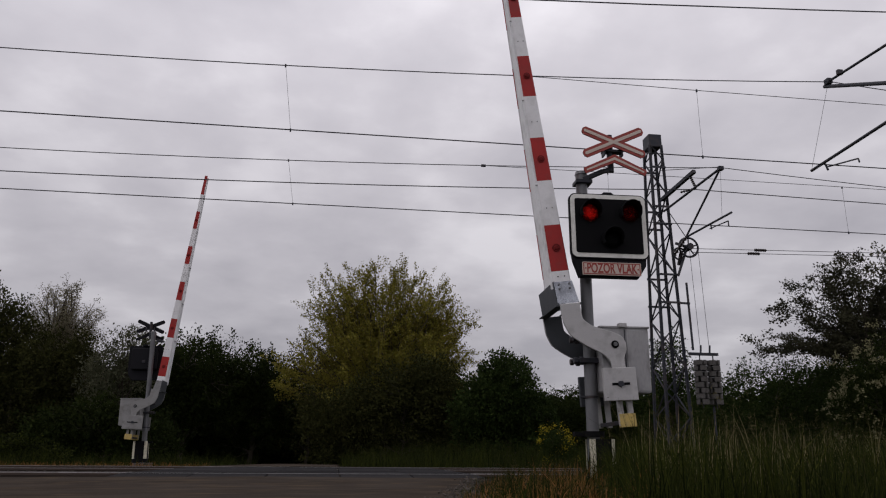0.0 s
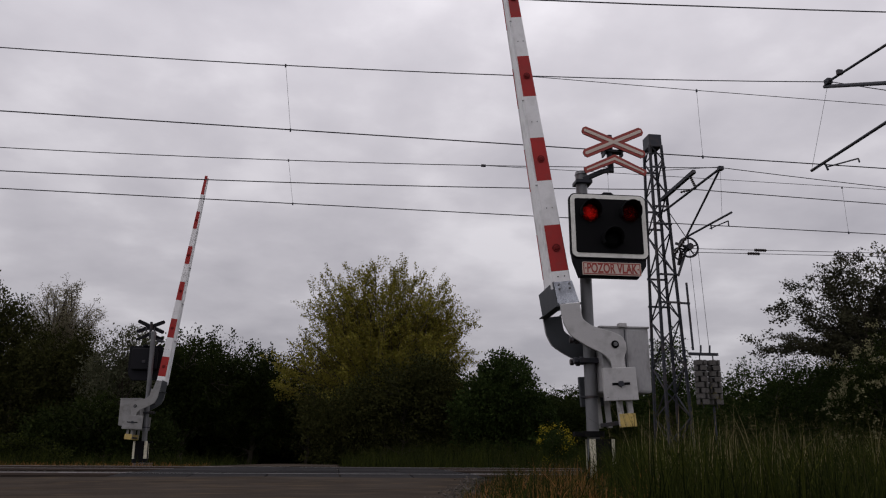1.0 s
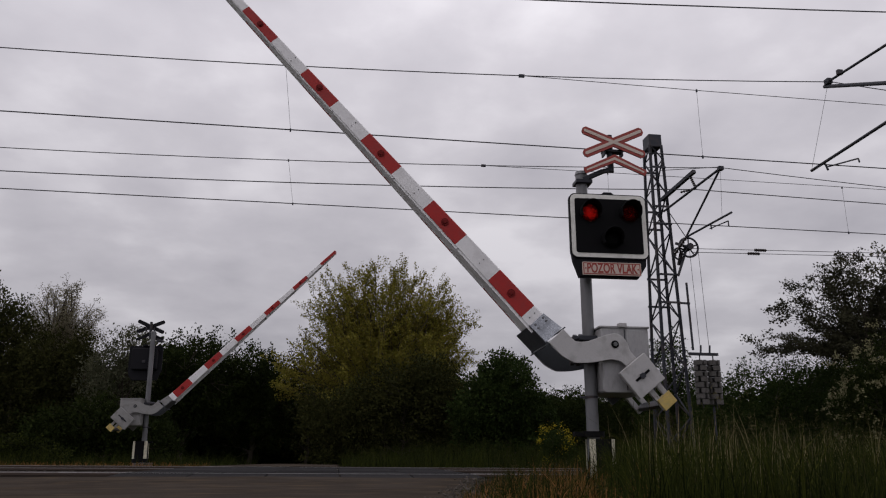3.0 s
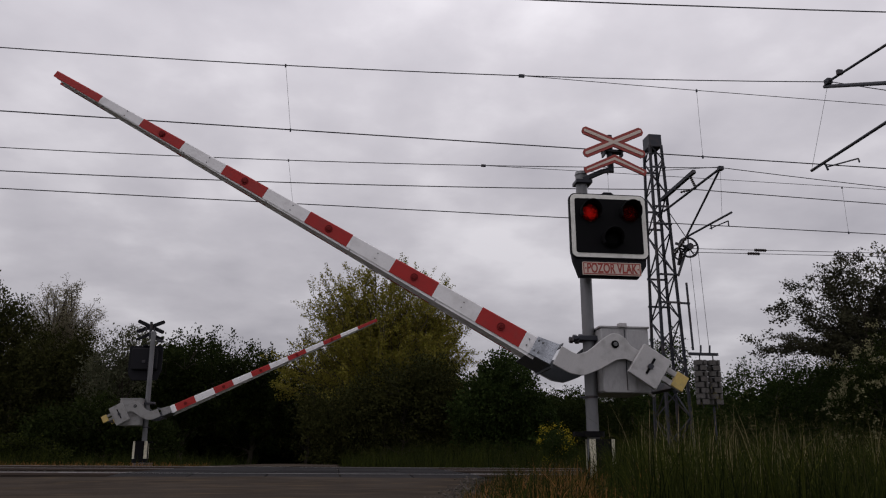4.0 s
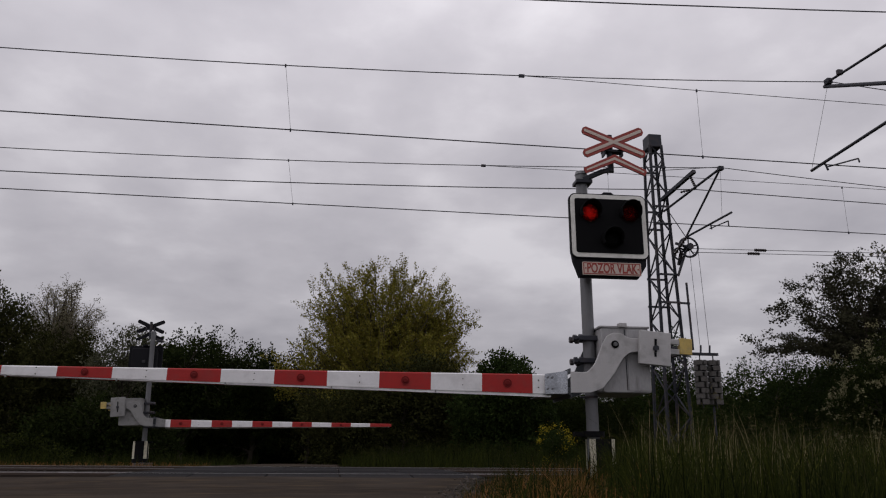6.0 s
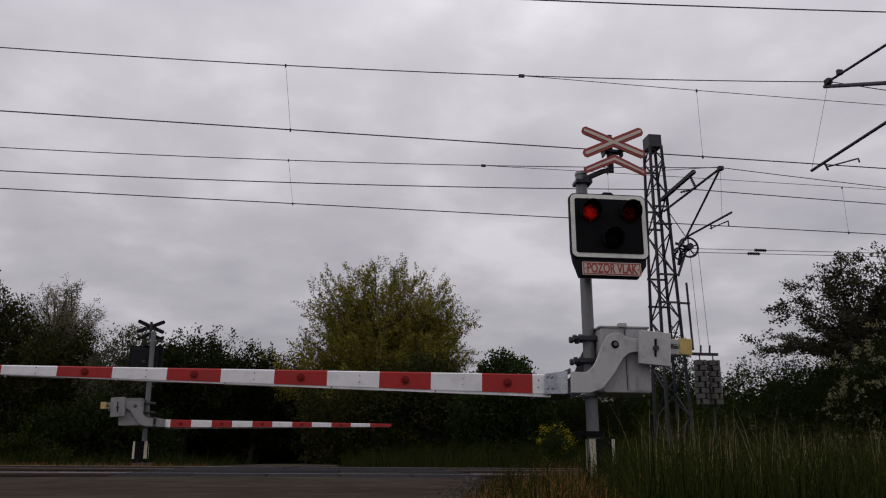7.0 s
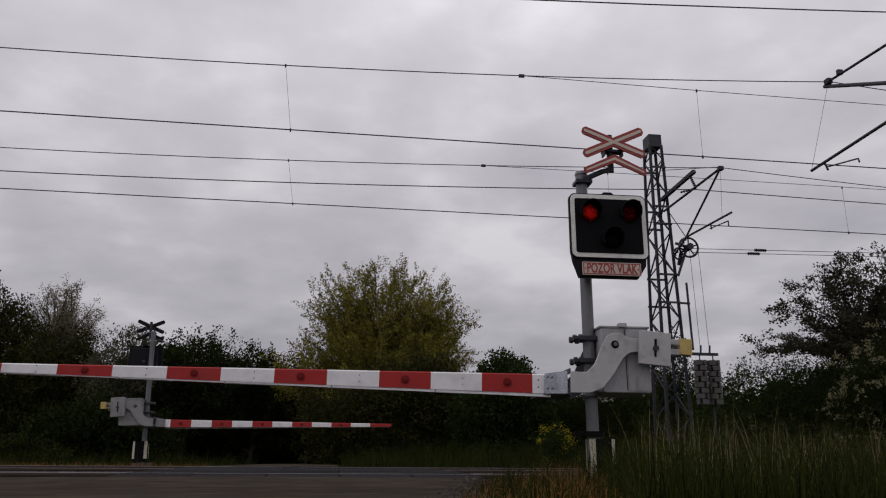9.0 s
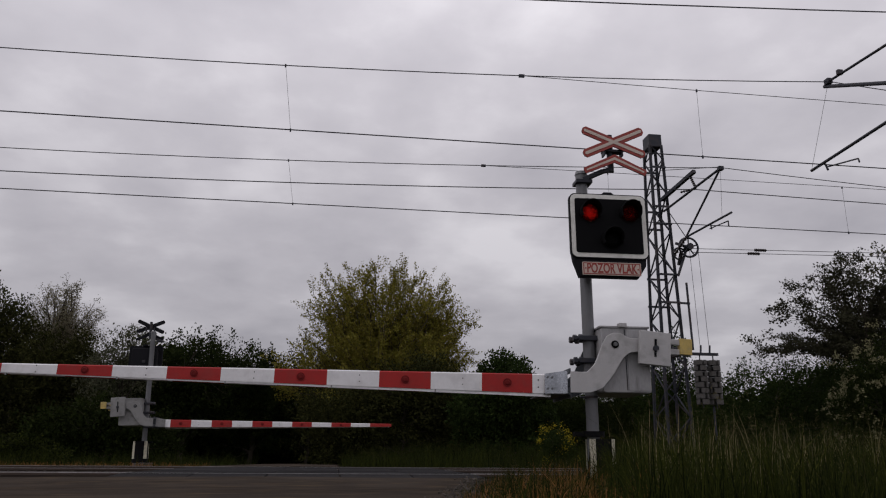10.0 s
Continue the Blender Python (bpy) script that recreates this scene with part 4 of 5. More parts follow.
def tensioner():
    t = new("tensioning_weights")
    tagged(t, "spoked tensioning wheel with two stacks of concrete weights", "tensioner")
    cx, cy, cz = 9.02, 17.72, 5.70
    wheel = B()
    R = .26
    pts = [(cx + .0 + R * math.cos(a), cy, cz + R * math.sin(a)) for a in [2 * math.pi * i / 28 for i in range(28)]]
    for i in range(28):
        rod(wheel, pts[i], pts[(i + 1) % 28], .03, n=6)
    for i in range(5):
        a = 2 * math.pi * i / 5 + .3
        rod(wheel, (cx, cy, cz), (cx + R * math.cos(a), cy, cz + R * math.sin(a)), .02, n=6)
    rod(wheel, (cx, cy - .12, cz), (cx, cy + .12, cz), .09, n=14)
    part("wheel", wheel, M["steel"], t, "dark spoked wheel")
    w2 = B()
    for i in range(20):
        a, b = 2 * math.pi * i / 20, 2 * math.pi * (i + 1) / 20
        rod(w2, (cx - .22 + .16 * math.cos(a), cy + .1, cz - .16 + .16 * math.sin(a)), (cx - .22 + .16 * math.cos(b), cy + .1, cz - .16 + .16 * math.sin(b)), .025, n=6)
    part("small_wheel", w2, M["steel"], t, "dark smaller pulley")
    bm = B()
    bar(bm, (8.75, 17.9, 5.85), (cx, cy, cz), .08, .06)
    bar(bm, (8.80, 17.9, 5.25), (cx - .2, cy, cz - .1), .08, .06)
    bar(bm, (8.75, 17.9, 4.95), (8.95, 17.75, 5.6), .07, .05)
    part("wheel_bracket", bm, M["steel"], t, "dark steel bracket")
    for z in (cz - .03, cz - .13):
        wire("tension_wire", [(cx + .1, cy, z), (cx + 40, cy - .1, z + .9)], .008, M["steel"], t, "tensioned steel cable")
    bm = B()
    for x, z in ((cx + 1.86, cz + .01), (cx + 1.66, cz - .092)):
        insulator(bm, (x, cy, z), (x + .34, cy, z + .004), .045, 7)
    part("line_insulator", bm, M["porcelain"], t, "dark rod insulators")
    for x, top in ((9.10, 2.92), (9.34, 2.92)):
        wire("weight_rope", [(x - .06, cy, cz - .1), (x, cy, top + .12)], .006, M["zinc"], t, "thin steel rope")
        part("rope_thimble", rod(B(), (x, cy, top), (x + .02, cy, top + .2), .025, n=8), M["steel"], t)
    part("weight_yoke", box(B(), 8.78, 9.56, cy - .035, cy + .035, 2.86, 2.93, .006), M["steel"], t, "dark steel yoke")
    me = None
    for x in (9.06, 9.415):
        part("weight_rod", rod(B(), (x, cy, 1.55), (x, cy, 2.9), .016, n=8), M["steel"], t)
        for i in range(8):
            if me is None:
                ob = part("weight_disc", slotted_disc(.16, .126), M["concrete_dark"], t, "round concrete weight")
                me = ob.data
            else:
                ob = new("weight_disc", me)
                ob.parent = t
            ob.location = (x, cy, 1.64 + i * .139)
            ob.rotation_euler = (0, 0, (-.75, .05)[i % 2] + random.uniform(-.08, .08))
            tagged(ob, "round concrete weight")
    bm = rod(B(), (8.93, cy + .05, 3.0), (8.90, cy + .05, 4.75), .03, n=8)
    bar(bm, (8.7, 17.95, 4.25), (8.95, cy + .05, 4.2), .05, .05)
    part("guide_rod", bm, M["lattice"], t, "steel guide rod")
    bm = rod(B(), (9.325, cy, .05), (9.325, cy, 1.6), .03, n=8)
    part("guide_tube", bm, M["lattice"], t, "steel guide tube")


tensioner()


# ---- plants ----
def leaves(rng, centers, dirs, per, length, spread, size, aspect=0.55, flat=1.0):
    """Leaf quads along short sprays: numpy arrays of vertices and faces."""
    n = len(centers) * per
    c = np.repeat(centers, per, 0)
    d = np.repeat(dirs, per, 0)
    t = rng.random((n, 1))
    p = c + d * (t - .35) * length + rng.normal(0, 1, (n, 3)) * np.array([1, 1, flat]) * spread * (1.15 - .75 * t)
    u = rng.normal(0, 1, (n, 3)) + d * .6
    u /= np.linalg.norm(u, axis=1, keepdims=True)
    w = rng.normal(0, 1, (n, 3)) + np.array([0, 0, .8])
    s = np.cross(u, w)
    s /= np.linalg.norm(s, axis=1, keepdims=True)
    nn = np.cross(u, s)
    k = size * rng.uniform(.55, 1.35, (n, 1))
    v = np.stack([p, p + u * k * .5 + s * k * aspect * .5 + nn * k * .08, p + u * k, p + u * k * .5 - s * k * aspect * .5 + nn * k * .08], 1).reshape(-1, 3)
    f = np.arange(n * 4).reshape(-1, 4)
    return v, f


def plant(name, label, category, base, blobs, material, sprays, per, size, length=.6, spread=.16, up=.5, trunk=.12, limbs=12, seed=1, shell=.55, flower=None, flat=1.0, group="trees by the crossing"):
    """A tree or shrub: trunk and limbs reach into the crown, whose leaves hang in sprays of uneven length. blobs: centre and radii of the crown's masses, from the foot."""
    rng = np.random.default_rng(seed)
    thing = new(name)
    thing.location = base
    tagged(thing, label, category, group)
    vol = np.array([b[3] * b[4] * b[5] for b in blobs]) ** .75
    which = rng.choice(len(blobs), sprays, p=vol / vol.sum())
    q = rng.normal(0, 1, (sprays, 3))
    q /= np.linalg.norm(q, axis=1, keepdims=True)
    rad = rng.random((sprays, 1)) ** (1 - shell) if shell < 1 else 1
    rad = rad * (1 + rng.normal(0, .07, (sprays, 1)))
    bl = np.array(blobs)
    lump = np.array([noise.noise(Vector(x * 2.3 + seed)) for x in q])[:, None]
    c = bl[which, :3] + q * bl[which, 3:] * rad * (1 + .28 * lump)
    c[:, 2] = np.maximum(c[:, 2], .12)
    heart = bl[which, :3] - np.array([0, 0, .35]) * bl[which, 5:6]
    d = c - heart
    d /= np.linalg.norm(d, axis=1, keepdims=True) + 1e-6
    d += rng.normal(0, .35, d.shape) + np.array([0, 0, up])
    d /= np.linalg.norm(d, axis=1, keepdims=True)
    v, f = leaves(rng, c, d, per, length, spread, size, flat=flat)
    raw("crown", v.tolist(), f.tolist(), material, thing, "")
    if flower is not None:
        fm, count, fsize = flower
        outer = np.argsort(-rad[:, 0])[:sprays // 2]
        k = rng.choice(outer, count)
        out = c[k] + d[k] * length * .95 + q[k] * fsize * 1.8
        v, f = leaves(rng, out, d[k], 16, .05, .06, fsize, .9)
        raw("blossom", v.tolist(), f.tolist(), fm, thing, "clusters of small blossom")
    # wood
    v, f = [], []
    top = max(b[2] + b[5] * .55 for b in blobs)
    mid = np.average(bl[:, :2], axis=0, weights=vol)
    n = 9
    spine = [np.array([mid[0] * (i / n) ** 1.4 + .05 * math.sin(i * 1.7 + seed), mid[1] * (i / n) ** 1.4, top * i / n]) for i in range(n + 1)]
    tube(v, f, spine, [trunk * (1 - .85 * i / n) for i in range(n + 1)], 7)
    ends = []
    for k in rng.choice(sprays, min(limbs, sprays), replace=False):
        e = c[k]
        s = spine[min(n - 2, max(1, int(n * .75 * max(0.05, e[2] - .25 * np.linalg.norm(e[:2])) / top)))]
        m = (s + e) / 2 + np.array([0, 0, .12 * np.linalg.norm(e - s)]) + rng.normal(0, .08, 3)
        path = [s, (s + m) / 2 + rng.normal(0, .04, 3), m, (m + e) / 2 + rng.normal(0, .05, 3), e]
        r0 = trunk * .42
        tube(v, f, path, [r0, r0 * .8, r0 * .55, r0 * .35, r0 * .12], 5)
        ends += [path[2], path[3], e]
    ends = np.array(ends)
    for k in rng.choice(sprays, min(sprays, limbs * 9), replace=False):
        e = c[k] + d[k] * length * .6
        s = ends[np.argmin(np.linalg.norm(ends - c[k], axis=1))]
        m = (s + e) / 2 + rng.normal(0, .06, 3)
        tube(v, f, [s, m, e], [trunk * .10, trunk * .07, trunk * .03], 4)
    raw("trunk", v, f, M["bark"], thing, "")
    return thing


def branchy_tree(label, base, fork, blobs, material, limbs, twigs, per, leaf, reach, clump, trunk, seed, lift=.2, spray_up=.3, flat=1.0, inner=.3, wild=.5, aspect=.6):
    """A tree whose limbs fan out from the fork and end in leafy twigs. blobs: centre and radii of the crown's masses, from the foot."""
    rng = np.random.default_rng(seed)
    thing = new("tree")
    thing.location = base
    tagged(thing, label, "tree", "trees by the crossing")
    bl = np.array(blobs)
    vol = (bl[:, 3] * bl[:, 4] * bl[:, 5]) ** .7
    which = rng.choice(len(bl), limbs, p=vol / vol.sum())
    q = rng.normal(0, 1, (limbs, 3))
    q /= np.linalg.norm(q, axis=1, keepdims=True)
    ends = bl[which, :3] + q * bl[which, 3:] * (inner + (1 - inner) * rng.random((limbs, 1)) ** .45) * rng.uniform(.88, 1.1, (limbs, 1))
    fork = np.array(fork)
    v, f = [], []
    n = 6
    tube(v, f, [np.array([fork[0] * (i / n) ** 1.3 + .04 * math.sin(i * 2 + seed), fork[1] * i / n, fork[2] * i / n]) for i in range(n + 1)], [trunk * (1 - .3 * i / n) for i in range(n + 1)], 8)
    starts, ways = [], []
    for e in ends:
        gap = np.linalg.norm(e - fork)
        m = fork + (e - fork) * .5 + np.array([0, 0, lift * gap]) + rng.normal(0, .06, 3) * gap
        path = [(1 - t) ** 2 * fork + 2 * t * (1 - t) * m + t * t * e + rng.normal(0, .022, 3) * gap * min(1, 4 * t) for t in np.linspace(0, 1, 7)]
        r0 = trunk * min(.42, .07 * gap + .08) * rng.uniform(.5, 1)
        tube(v, f, path, [r0 * (1 - .9 * i / 6) for i in range(7)], 5)
        for t in np.concatenate([[1.0], 1 - .72 * rng.random(twigs - 1) ** 1.2]):
            g = t * 6
            i = min(5, int(g))
            p = path[i] + (path[i + 1] - path[i]) * (g - i)
            tan = path[i + 1] - path[i]
            way = tan / (np.linalg.norm(tan) + 1e-9) + rng.normal(0, wild, 3) + np.array([0, 0, spray_up])
            way /= np.linalg.norm(way)
            far = reach * rng.uniform(.5, 1.15)
            tube(v, f, [p, p + way * far * .5 + rng.normal(0, .03, 3), p + way * far], [trunk * .035, trunk * .025, trunk * .012], 3)
            starts.append(p + way * (far - reach * .55))
            ways.append(way)
    raw("trunk", v, f, M["bark"], thing, "")
    v, f = leaves(rng, np.array(starts), np.array(ways), per, reach, clump, leaf, aspect, flat)
    raw("crown", v.tolist(), f.tolist(), material, thing, "")
    return thing


def gz(y):
    return road_z(y) - .04


def trees():
    # broad tree with young yellowish leaves
    branchy_tree("broad bushy tree with young yellow-green leaves", (2.1, 32, gz(32)), (0, 0, 1.8),
                 [(0, 0, 5.7, 3.0, 2.4, 3.0), (-2.0, 0, 6.45, 1.6, 1.5, 1.45), (.3, 0, 6.7, 2.1, 1.8, 1.6), (2.4, 0, 5.5, 1.5, 1.5, 1.7), (0, 0, 4.0, 3.8, 2.6, 2.0), (-3.8, .4, 3.9, 1.0, 1.0, 1.1)],
                 M["leaf_yellow"], 560, 9, 42, .085, .68, .085, .15, 3, .05, .15, 1.0, .35, .42)
    # shrub raised in dark olive, also standing in for shade under the crown
    plant("shrub", "dark green shrub under the yellow-green tree", "shrub", (2.6, 29.2, gz(29)),
          [(0, 0, 2.1, 2.2, 1.5, 1.8), (-2.4, 0, 1.5, 1.7, 1.3, 1.5), (2.3, .3, 1.8, 1.7, 1.3, 1.7), (.9, -.3, 3.1, 1.0, .9, 1.0)], M["leaf_olive"], 1200, 36, .115, .5, .2, .3, .06, 16, 4, .6, group="shrubs by the crossing")
    plant("shrub", "dense rounded dark green shrub", "shrub", (5.95, 26, gz(26)),
          [(0, 0, 2.25, 1.05, 1.1, 1.6), (-.85, .2, 1.6, .95, 1, 1.4), (.85, .2, 1.4, .85, 1, 1.25)], M["leaf_green"], 1250, 34, .115, .28, .15, .3, .07, 16, 5, .75, group="shrubs by the crossing")
    # left group
    branchy_tree("round airy tree with small grey-green leaves and visible limbs", (-12.9, 37, gz(37)), (0, 0, 4.3),
                 [(0, 0, 6.6, 1.75, 1.6, 1.95), (-.5, 0, 6.9, 1.2, 1.3, 1.6), (1.0, 0, 6.0, .95, 1.2, 1.4), (-.9, 0, 5.2, .9, 1.0, 1.0)],
                 M["leaf_airy"], 130, 12, 22, .07, .34, .12, .24, 6, .06, 0, 1.0, .5, 1.2)
    plant("tree", "dense dark green tree at the wood's edge", "tree", (-16.2, 34, gz(34)),
          [(0, 0, 5.0, 2.0, 2, 2.3), (1.6, 0, 5.3, 1.1, 1.4, 2.0), (2.6, 0, 4.9, .8, 1.2, 1.9), (1.8, 0, 2.9, 2.2, 2, 2.3), (4.2, -.4, 2.6, 1.7, 1.4, 2.2), (-2.2, 0, 4.1, 2.4, 2, 2.5)], M["leaf_olive"], 2100, 38, .125, .6, .2, .6, .16, 30, 7, .6)
    plant("tree", "slender dark green tree", "tree", (-10.7, 33, gz(33)),
          [(-.3, 0, 2.6, 1.2, 1.2, 2.2), (.2, 0, 4.0, .5, .6, 1.3), (-1.4, 0, 3.2, 1.2, 1.2, 2.0)], M["leaf_olive"], 800, 36, .12, .5, .15, .9, .09, 18, 8, .6)
    plant("shrub", "loose shrub with pale grey-green leaves", "shrub", (-8.3, 31, gz(31)),
          [(0, 0, 3.6, 1.1, 1.0, 1.4), (.3, 0, 4.3, .8, .8, .9), (-.6, 0, 3.2, .9, 1.0, 1.2)], M["leaf_pale"], 330, 28, .10, .45, .2, .4, .07, 24, 9, .7, group="shrubs by the crossing")
    plant("shrub", "dark low shrub at the wood's edge", "shrub", (-8.2, 29.6, gz(29)),
          [(0, 0, 1.1, 1.5, 1.0, 1.3), (-1.8, .2, .9, 1.3, 1.0, 1.1), (1.5, .2, .8, 1.0, .9, 1.0)], M["leaf_dark"], 700, 34, .12, .4, .2, .4, .05, 14, 22, .65, group="shrubs by the crossing")
    plant("tree", "dark green tree behind the far barrier", "tree", (-6.4, 34, gz(34)),
          [(0, 0, 3.5, 1.7, 1.6, 1.95), (-1.1, 0, 2.5, 1.6, 1.6, 2.2), (1.3, 0, 3.2, 1.3, 1.5, 2.1)], M["leaf_dark"], 1100, 36, .125, .55, .18, .7, .12, 24, 10, .6)
    plant("tree", "dark green tree beside the road into the wood", "tree", (-3.6, 35, gz(35)),
          [(0, 0, 2.9, 1.5, 1.5, 2.0), (-1.0, 0, 2.3, 1.3, 1.4, 2.0), (.9, 0, 2.5, 1.3, 1.4, 2.0), (.5, 0, 4.0, .35, .4, 1.1)], M["leaf_dark"], 1000, 36, .125, .6, .16, .9, .12, 22, 11, .6)
    plant("shrub", "olive shrub with thin bare twigs", "shrub", (-1.2, 35.5, gz(35)),
          [(0, 0, 3.4, 1.2, 1.3, 2.3), (-.6, 0, 2.4, 1.3, 1.3, 2.0), (1.2, 0, 3.0, 1.2, 1.3, 2.4)], M["leaf_brown"], 700, 24, .12, .8, .13, .9, .08, 26, 12, .6, group="shrubs by the crossing")
    # right side
    branchy_tree("spreading tree with dark leaves in flat tiers on open limbs", (17.9, 23, gz(23)), (-.05, 0, 3.5),
                 [(-3.6, 0, 3.85, .95, .9, .5), (-2.9, 0, 4.75, 1.0, 1.1, .7), (-1.9, 0, 5.7, 1.3, 1.2, .9), (-.9, 0, 6.3, 1.3, 1.2, .9), (.7, 0, 6.6, 1.6, 1.5, 1.0), (-1.3, 0, 4.6, 1.5, 1.2, .8), (1.0, 0, 5.2, 1.5, 1.2, 1.2), (-2.2, -.3, 3.9, 1.1, .9, .5)],
                 M["leaf_grey"], 78, 9, 40, .09, .36, .14, .13, 13, .14, .0, .4, .45, .7)
    plant("tree", "tree with dense olive green leaves", "tree", (19.9, 23.5, gz(23)),
          [(0, 0, 4.6, 1.9, 1.9, 2.8), (1.2, 0, 3.4, 2.2, 1.9, 2.6)], M["leaf_brown"], 620, 26, .12, .5, .2, .5, .18, 24, 14, .6)
    plant("shrub", "dark green hedge shrub below the spreading tree", "shrub", (14.6, 24.5, gz(24)),
          [(0, 0, 1.6, 1.6, 1.2, 1.9), (2.2, 0, 1.8, 1.8, 1.3, 2.0), (-1.5, 0, 1.3, 1.2, 1.1, 1.6), (4.3, 0, 2.0, 1.8, 1.3, 2.2)], M["leaf_green"], 2300, 30, .09, .4, .18, .4, .06, 20, 15, .7, group="shrubs by the crossing")
    plant("shrub", "elder shrub with flat cream flower heads", "shrub", (16.4, 20.6, gz(20)),
          [(0, 0, 2.3, 1.2, .9, 1.3), (.9, 0, 2.0, 1.0, .9, 1.3), (-.5, 0, 1.4, .9, .8, 1.2)], M["leaf_dark"], 900, 28, .09, .35, .16, .4, .05, 16, 16, .65, (M["flower_white"], 300, .06), group="shrubs by the crossing")
    plant("shrub", "low bush with small yellow flowers", "shrub", (5.65, 19.2, gz(19)),
          [(0, 0, .62, .30, .28, .30), (.3, .1, .5, .28, .25, .26)], M["leaf_green"], 150, 20, .06, .16, .06, .5, .015, 10, 17, .6, (M["flower_yellow"], 44, .034), group="shrubs by the crossing")
    plant("shrub", "low dark hedge far behind the tracks", "shrub", (9.0, 29, gz(29)),
          [(.2, 0, 1.4, 1.5, 1, 1.5), (-1.4, 0, 1.3, 1.0, 1, 1.2), (2.2, 0, 1.5, 1.6, 1, 1.6), (4.4, 0, 1.5, 1.6, 1, 1.6)], M["leaf_dark"], 2000, 30, .095, .4, .18, .4, .05, 14, 18, .7, group="shrubs by the crossing")
    plant("shrub", "low leafy green bush on the far verge", "shrub", (-9.6, 24.5, gz(24)),
          [(0, 0, .4, 1.0, .5, .38), (1.0, .2, .3, .7, .4, .3)], M["grass"], 260, 24, .08, .25, .10, .5, .02, 10, 20, .6, group="shrubs by the crossing")
    plant("tree", "young green tree behind the lattice mast", "tree", (12.7, 27.5, gz(27)),
          [(0, 0, 3.2, 1.0, 1.0, 1.7), (-.6, 0, 2.2, .9, .9, 1.5), (.8, 0, 2.0, .9, .9, 1.5)], M["leaf_green"], 700, 28, .09, .4, .17, .5, .08, 14, 19, .65)
    # deep wood that closes the view
    rng = np.random.default_rng(21)
    n = 6500
    x = rng.uniform(-42, 44, n)
    y = rng.uniform(39, 47, n)
    top = 4.2 + 1.0 * np.sin(x * .45) + .7 * np.sin(x * 1.3 + 1)
    top = np.where((x > 8) & (x < 25), 3.3, top)
    z = rng.random(n) ** .8 * top
    c = np.stack([x, y, z], 1)
    d = rng.normal(0, 1, c.shape) + np.array([0, 0, .5])
    d /= np.linalg.norm(d, axis=1, keepdims=True)
    n2 = 4200
    c2 = np.stack([rng.uniform(-40, 40, n2), rng.uniform(36.5, 40, n2), rng.random(n2) * 2.0], 1)
    c, d = np.concatenate([c, c2]), np.concatenate([d, d[:n2]])
    v, f = leaves(rng, c, d, 15, .6, .3, .42, .8)
    tagged(raw("far_wood", v.tolist(), f.tolist(), M["leaf_dark"]), "dark undergrowth of the wood beyond the crossing", "woods", kind="stuff")


trees()


def blades(name, label, spots, heights, width, material, lean, seed, seed_heads=None, bend=.35):
    """Curved grass blades, one mesh; seed_heads: share of stalks with a head."""
    rng = np.random.default_rng(seed)
    n = len(spots)
    ang = rng.uniform(0, 2 * math.pi, n)
    dirv = np.stack([np.cos(ang), np.sin(ang), np.zeros(n)], 1)
    side = np.stack([-np.sin(ang * 1.7), np.cos(ang * 1.7), np.zeros(n)], 1)
    tilt = np.abs(rng.normal(0, lean, n))
    k = 5
    rows = []
    for i in range(k):
        t = i / (k - 1)
        off = dirv * (heights * (tilt * t + bend * tilt * t ** 3 * 2))[:, None]
        up = heights * (t - .25 * tilt * t ** 2)
        c = spots + off
        c[:, 2] += up
        w = width * heights ** .3 * (1 - t ** 1.6 * .92)
        rows.append((c - side * w[:, None] / 2, c + side * w[:, None] / 2))
    v = np.stack([p for a, b in rows for p in (a, b)], 1).reshape(-1, 3)
    base = np.arange(n)[:, None] * 2 * k
    f = np.concatenate([base + np.array([[2 * i, 2 * i + 1, 2 * i + 3, 2 * i + 2]]) for i in range(k - 1)], 0)
    ob = tagged(raw(name, v.tolist(), f.tolist(), material), label, "grass", kind="stuff")
    if seed_heads:
        pick = rng.random(n) < seed_heads
        tip = ((rows[-1][0] + rows[-1][1]) / 2)[pick]
        prev = ((rows[-2][0] + rows[-2][1]) / 2)[pick]
        d = tip - prev
        d /= np.linalg.norm(d, axis=1, keepdims=True)
        v, f = leaves(rng, tip, d, 10, .11, .003, .017, .3)
        raw("seed_head", v.tolist(), f.tolist(), M["seed"], ob, "pale feathery seed heads")
    return ob


def scatter(rng, n, x0, x1, y0, y1, keep):
    x, y = rng.uniform(x0, x1, n), rng.uniform(y0, y1, n)
    ok = keep(x, y)
    x, y = x[ok], y[ok]
    return np.stack([x, y, np.array([gz(b) for b in y])], 1)


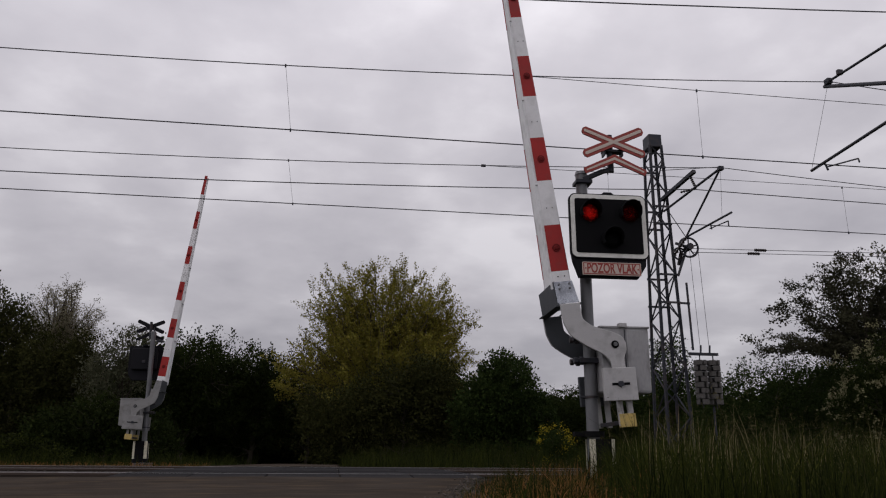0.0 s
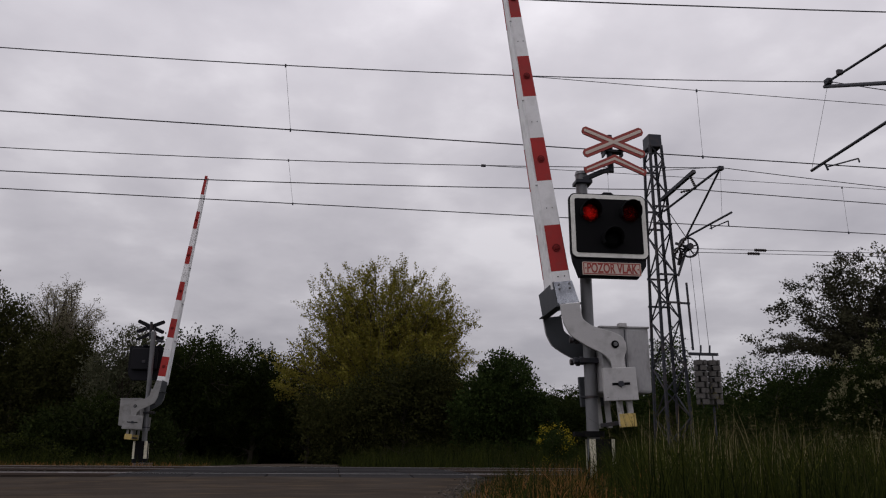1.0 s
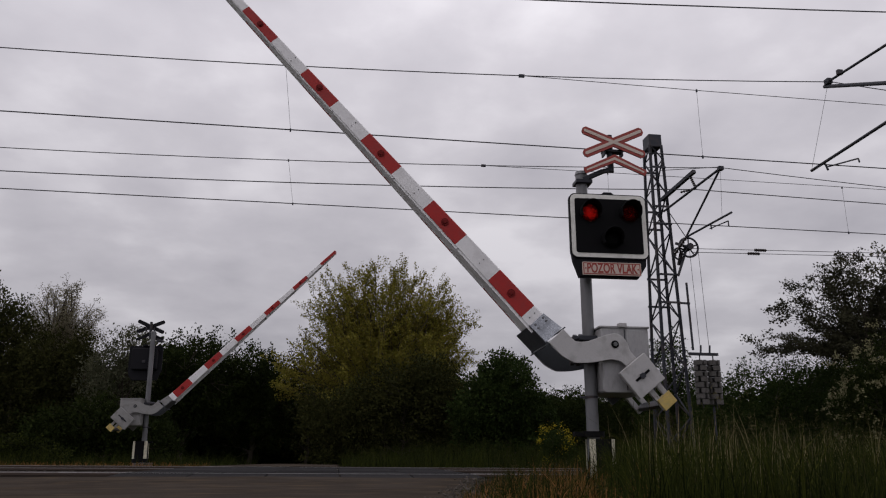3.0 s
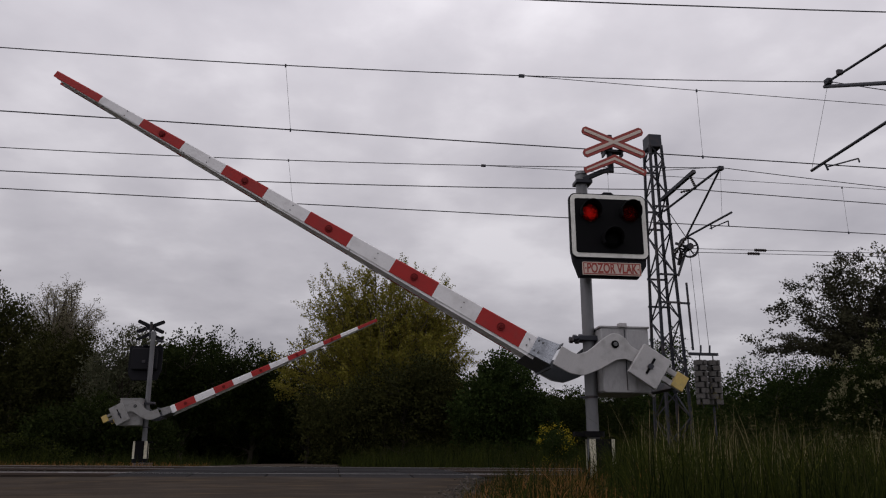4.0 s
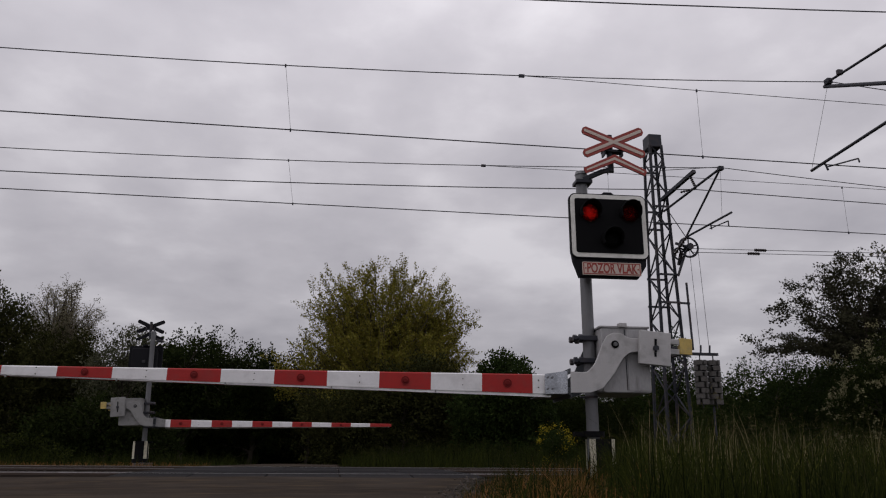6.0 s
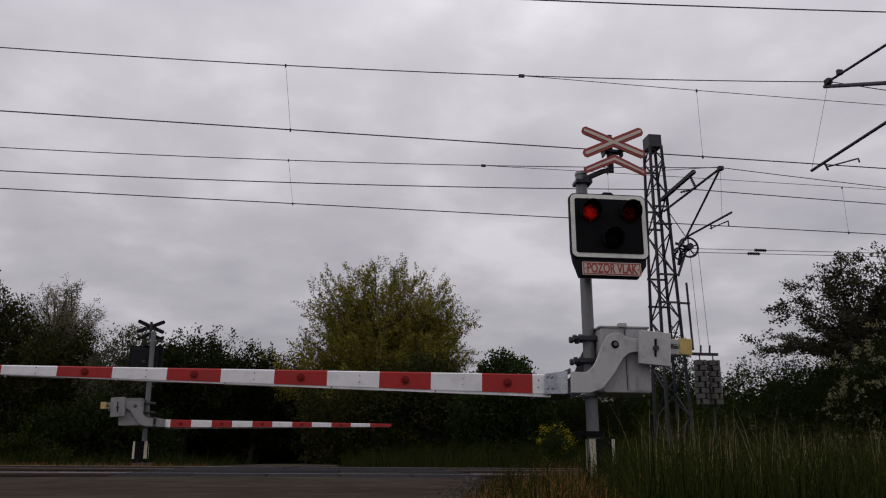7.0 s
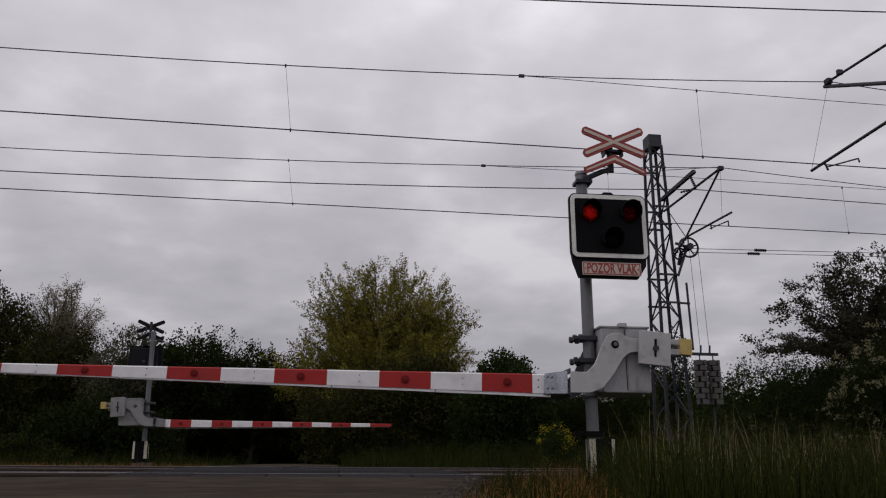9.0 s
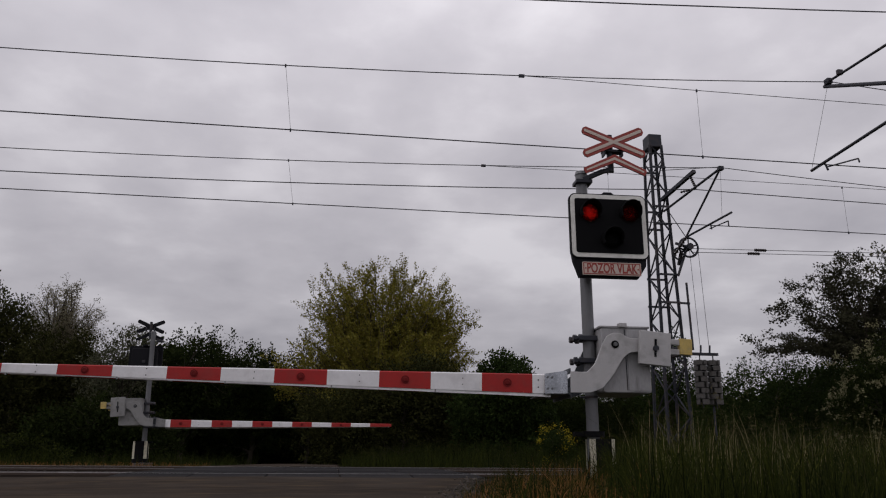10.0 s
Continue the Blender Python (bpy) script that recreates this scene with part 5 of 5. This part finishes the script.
def grasses():
    rng = np.random.default_rng(31)
    # tall meadow grass round the foot of the near barrier
    s = scatter(rng, 50000, 1.2, 9.0, 3.2, 9.7, lambda x, y: (x > .275 * y + .54 + .10 * np.sin(y * 5)) & (x < .2 + y * 1.0))
    blades("tall_grass", "tall green meadow grass round the near barrier's post", s, rng.uniform(.2, .60, len(s)) * (.85 + .25 * np.sin(s[:, 0] * 2.1 + s[:, 1] * 1.3)), .0085, M["grass"], .2, 32, .008, .6)
    s = scatter(rng, 3400, 1.3, 9.0, 4.0, 9.6, lambda x, y: (x > .275 * y + .62) & (x < .2 + y * 1.0))
    blades("tall_grass", "lighter green grass blades among the meadow grass", s, rng.uniform(.25, .62, len(s)), .008, M["grass_light"], .24, 41, None, .7)
    s = scatter(rng, 1800, 2.5, 3.2, 6.2, 7.15, lambda x, y: x > .355 * y)
    blades("tall_grass", "dense grass before the foot of the near barrier", s, rng.uniform(.22, .5, len(s)), .009, M["grass"], .2, 42, None, .6)
    s = scatter(rng, 520, 1.4, 9.0, 3.4, 9.7, lambda x, y: (x > .275 * y + .75) & (x < .2 + y * 1.0))
    blades("tall_grass", "long pale grass stalks with seed heads", s, rng.uniform(.5, .80, len(s)), .005, M["seed"], .2, 33, .9)
    s = scatter(rng, 900, 1.5, 9.0, 4.8, 8.8, lambda x, y: (x > .275 * y + .8) & (x < .2 + y * 1.0))
    blades("tall_grass", "ripe straw-coloured grass stalks standing above the meadow grass", s, rng.uniform(.46, .84, len(s)) * np.interp(s[:, 0] / s[:, 1], [.35, .5, .7], [1.08, 1.0, .85]), .009, M["straw"], .15, 40, .8)
    # low dry tufts at the road's edge
    s = scatter(rng, 8500, .7, 2.9, 4.4, 9.5, lambda x, y: (x > road_right(y) - .05) & (x < .275 * y + .75) & (np.sin(x * 7 + 1) + np.sin(y * 5.3 + x * 3) > -.3))
    blades("dry_grass", "low dry orange-brown grass at the road's edge", s, rng.uniform(.05, .36, len(s)) * (.75 + .45 * np.sin(s[:, 0] * 9 + 2) * np.sin(s[:, 1] * 4.3)) * np.interp(s[:, 0] - road_right(s[:, 1]), [0, .35, .6], [.35, .9, 1.1]) * np.interp(s[:, 1], [5, 8, 9.4], [.8, .9, .6]), .009, M["dry"], .34, 34, .10)
    s = scatter(rng, 4200, .7, 3.1, 4.4, 9.0, lambda x, y: (x > road_right(y) - .03) & (x < .275 * y + .8))
    blades("low_grass", "short green grass among the dry tufts", s, rng.uniform(.05, .36, len(s)) * np.interp(s[:, 0] - road_right(s[:, 1]), [0, .4], [.35, 1]), .010, M["grass"], .32, 35)
    # verges beyond the tracks
    s = scatter(rng, 26000, -26, 26, 17.3, 33, lambda x, y: ((x < FAR_L - .1) | (x > FAR_R + .1)) & (np.abs(x) < y * .95) & (y > np.where((x > FAR_R) & (x < 2.2), 17.9, 0)))
    blades("verge_grass", "green grass on the verge beyond the tracks", s, rng.uniform(.12, .52, len(s)) * (.85 + .3 * np.sin(s[:, 0] * 1.7 + s[:, 1])), .015, M["grass"], .42, 36)
    s = scatter(rng, 6400, FAR_R + .15, 12, 17.9, 24, lambda x, y: x > FAR_R + .15)
    blades("verge_grass", "long green grass stalks beyond the tracks", s, rng.uniform(.3, .85, len(s)) * np.interp(s[:, 0], [.2, 2.5], [.6, 1.0]), .011, M["grass"], .32, 37, .06)
    s = scatter(rng, 3000, -20, FAR_L - .1, 17.0, 19.5, lambda x, y: x < FAR_L - .1)
    blades("dry_grass", "short dry grass along the far edge of the ballast", s, rng.uniform(.05, .16, len(s)), .014, M["dry"], .4, 38)
    s = scatter(rng, 3200, -14, 14, 9.0, 9.7, lambda x, y: (x < ROAD_L - .5) | (x > ROAD_R + 2.2))
    blades("low_grass", "short grass beside the ballast", s, rng.uniform(.03, .09, len(s)), .009, M["grass"], .35, 39)


grasses()


# ---- movement ----
def motions():
    near_rows = [(0, 82.6), (1.1, 82.6), (1.2, 82.1), (1.3, 81.2), (1.5, 78.7), (1.6, 76.3), (2.0, 66.3), (2.5, 56.7), (2.7, 52.9), (3.8, 32.6), (4.0, 28.9), (4.5, 19.9), (5.0, 11.35), (5.5, 3.9), (5.6, 3.1), (5.7, 2.5), (5.85, 1.7), (6.0, 0.6), (6.15, 1.0), (6.3, 1.9), (6.45, 1.0), (6.55, 0.5), (6.68, 1.3), (6.8, 1.55), (6.9, 1.0), (7.0, 0.62), (7.1, 0.9), (7.2, 1.32), (7.3, 1.45), (7.4, 1.4), (7.5, 1.13), (7.6, 0.92), (7.7, 0.95), (7.8, 1.06), (8.0, 0.9), (8.2, 0.92), (8.4, 0.84), (8.8, 0.8), (10, 0.8)]
    far_rows = [(0, 83.9), (1.0, 83.9), (1.1, 83.0), (1.3, 80.8), (1.5, 77.0), (1.6, 74.4), (2.0, 66.0), (2.5, 56.2), (2.7, 52.2), (3.8, 29.6), (4.0, 25.9), (4.5, 17.0), (5.0, 8.5), (5.4, 1.4), (5.5, 0.35), (5.7, 0.3), (10, 0.3)]
    for thing, rows, lean in ((near_barrier, near_rows, 0), (far_barrier, far_rows, 1.5)):
        walk(child(thing, "boom"), [(t, pose(0, 0, PIVOT_Z, 0, a - lean, 0)) for t, a in rows])
    # how far each lamp is open, at tenths of a second of its one-second beat
    beats = ([.26, .10, .06, .03, .03, .34, .85, 1, 1, .9], [.08, .5, .6, .65, .6, .11, .05, .03, .03, .03])
    for shutter, beat, (cx, cz, _) in zip(shutters, beats, LAMPS):
        walk(shutter, [(i / 10, pose(cx, BOARD_Y - .0212, cz - .0004 + .004 * beat[i % 10])) for i in range(101)])


motions()
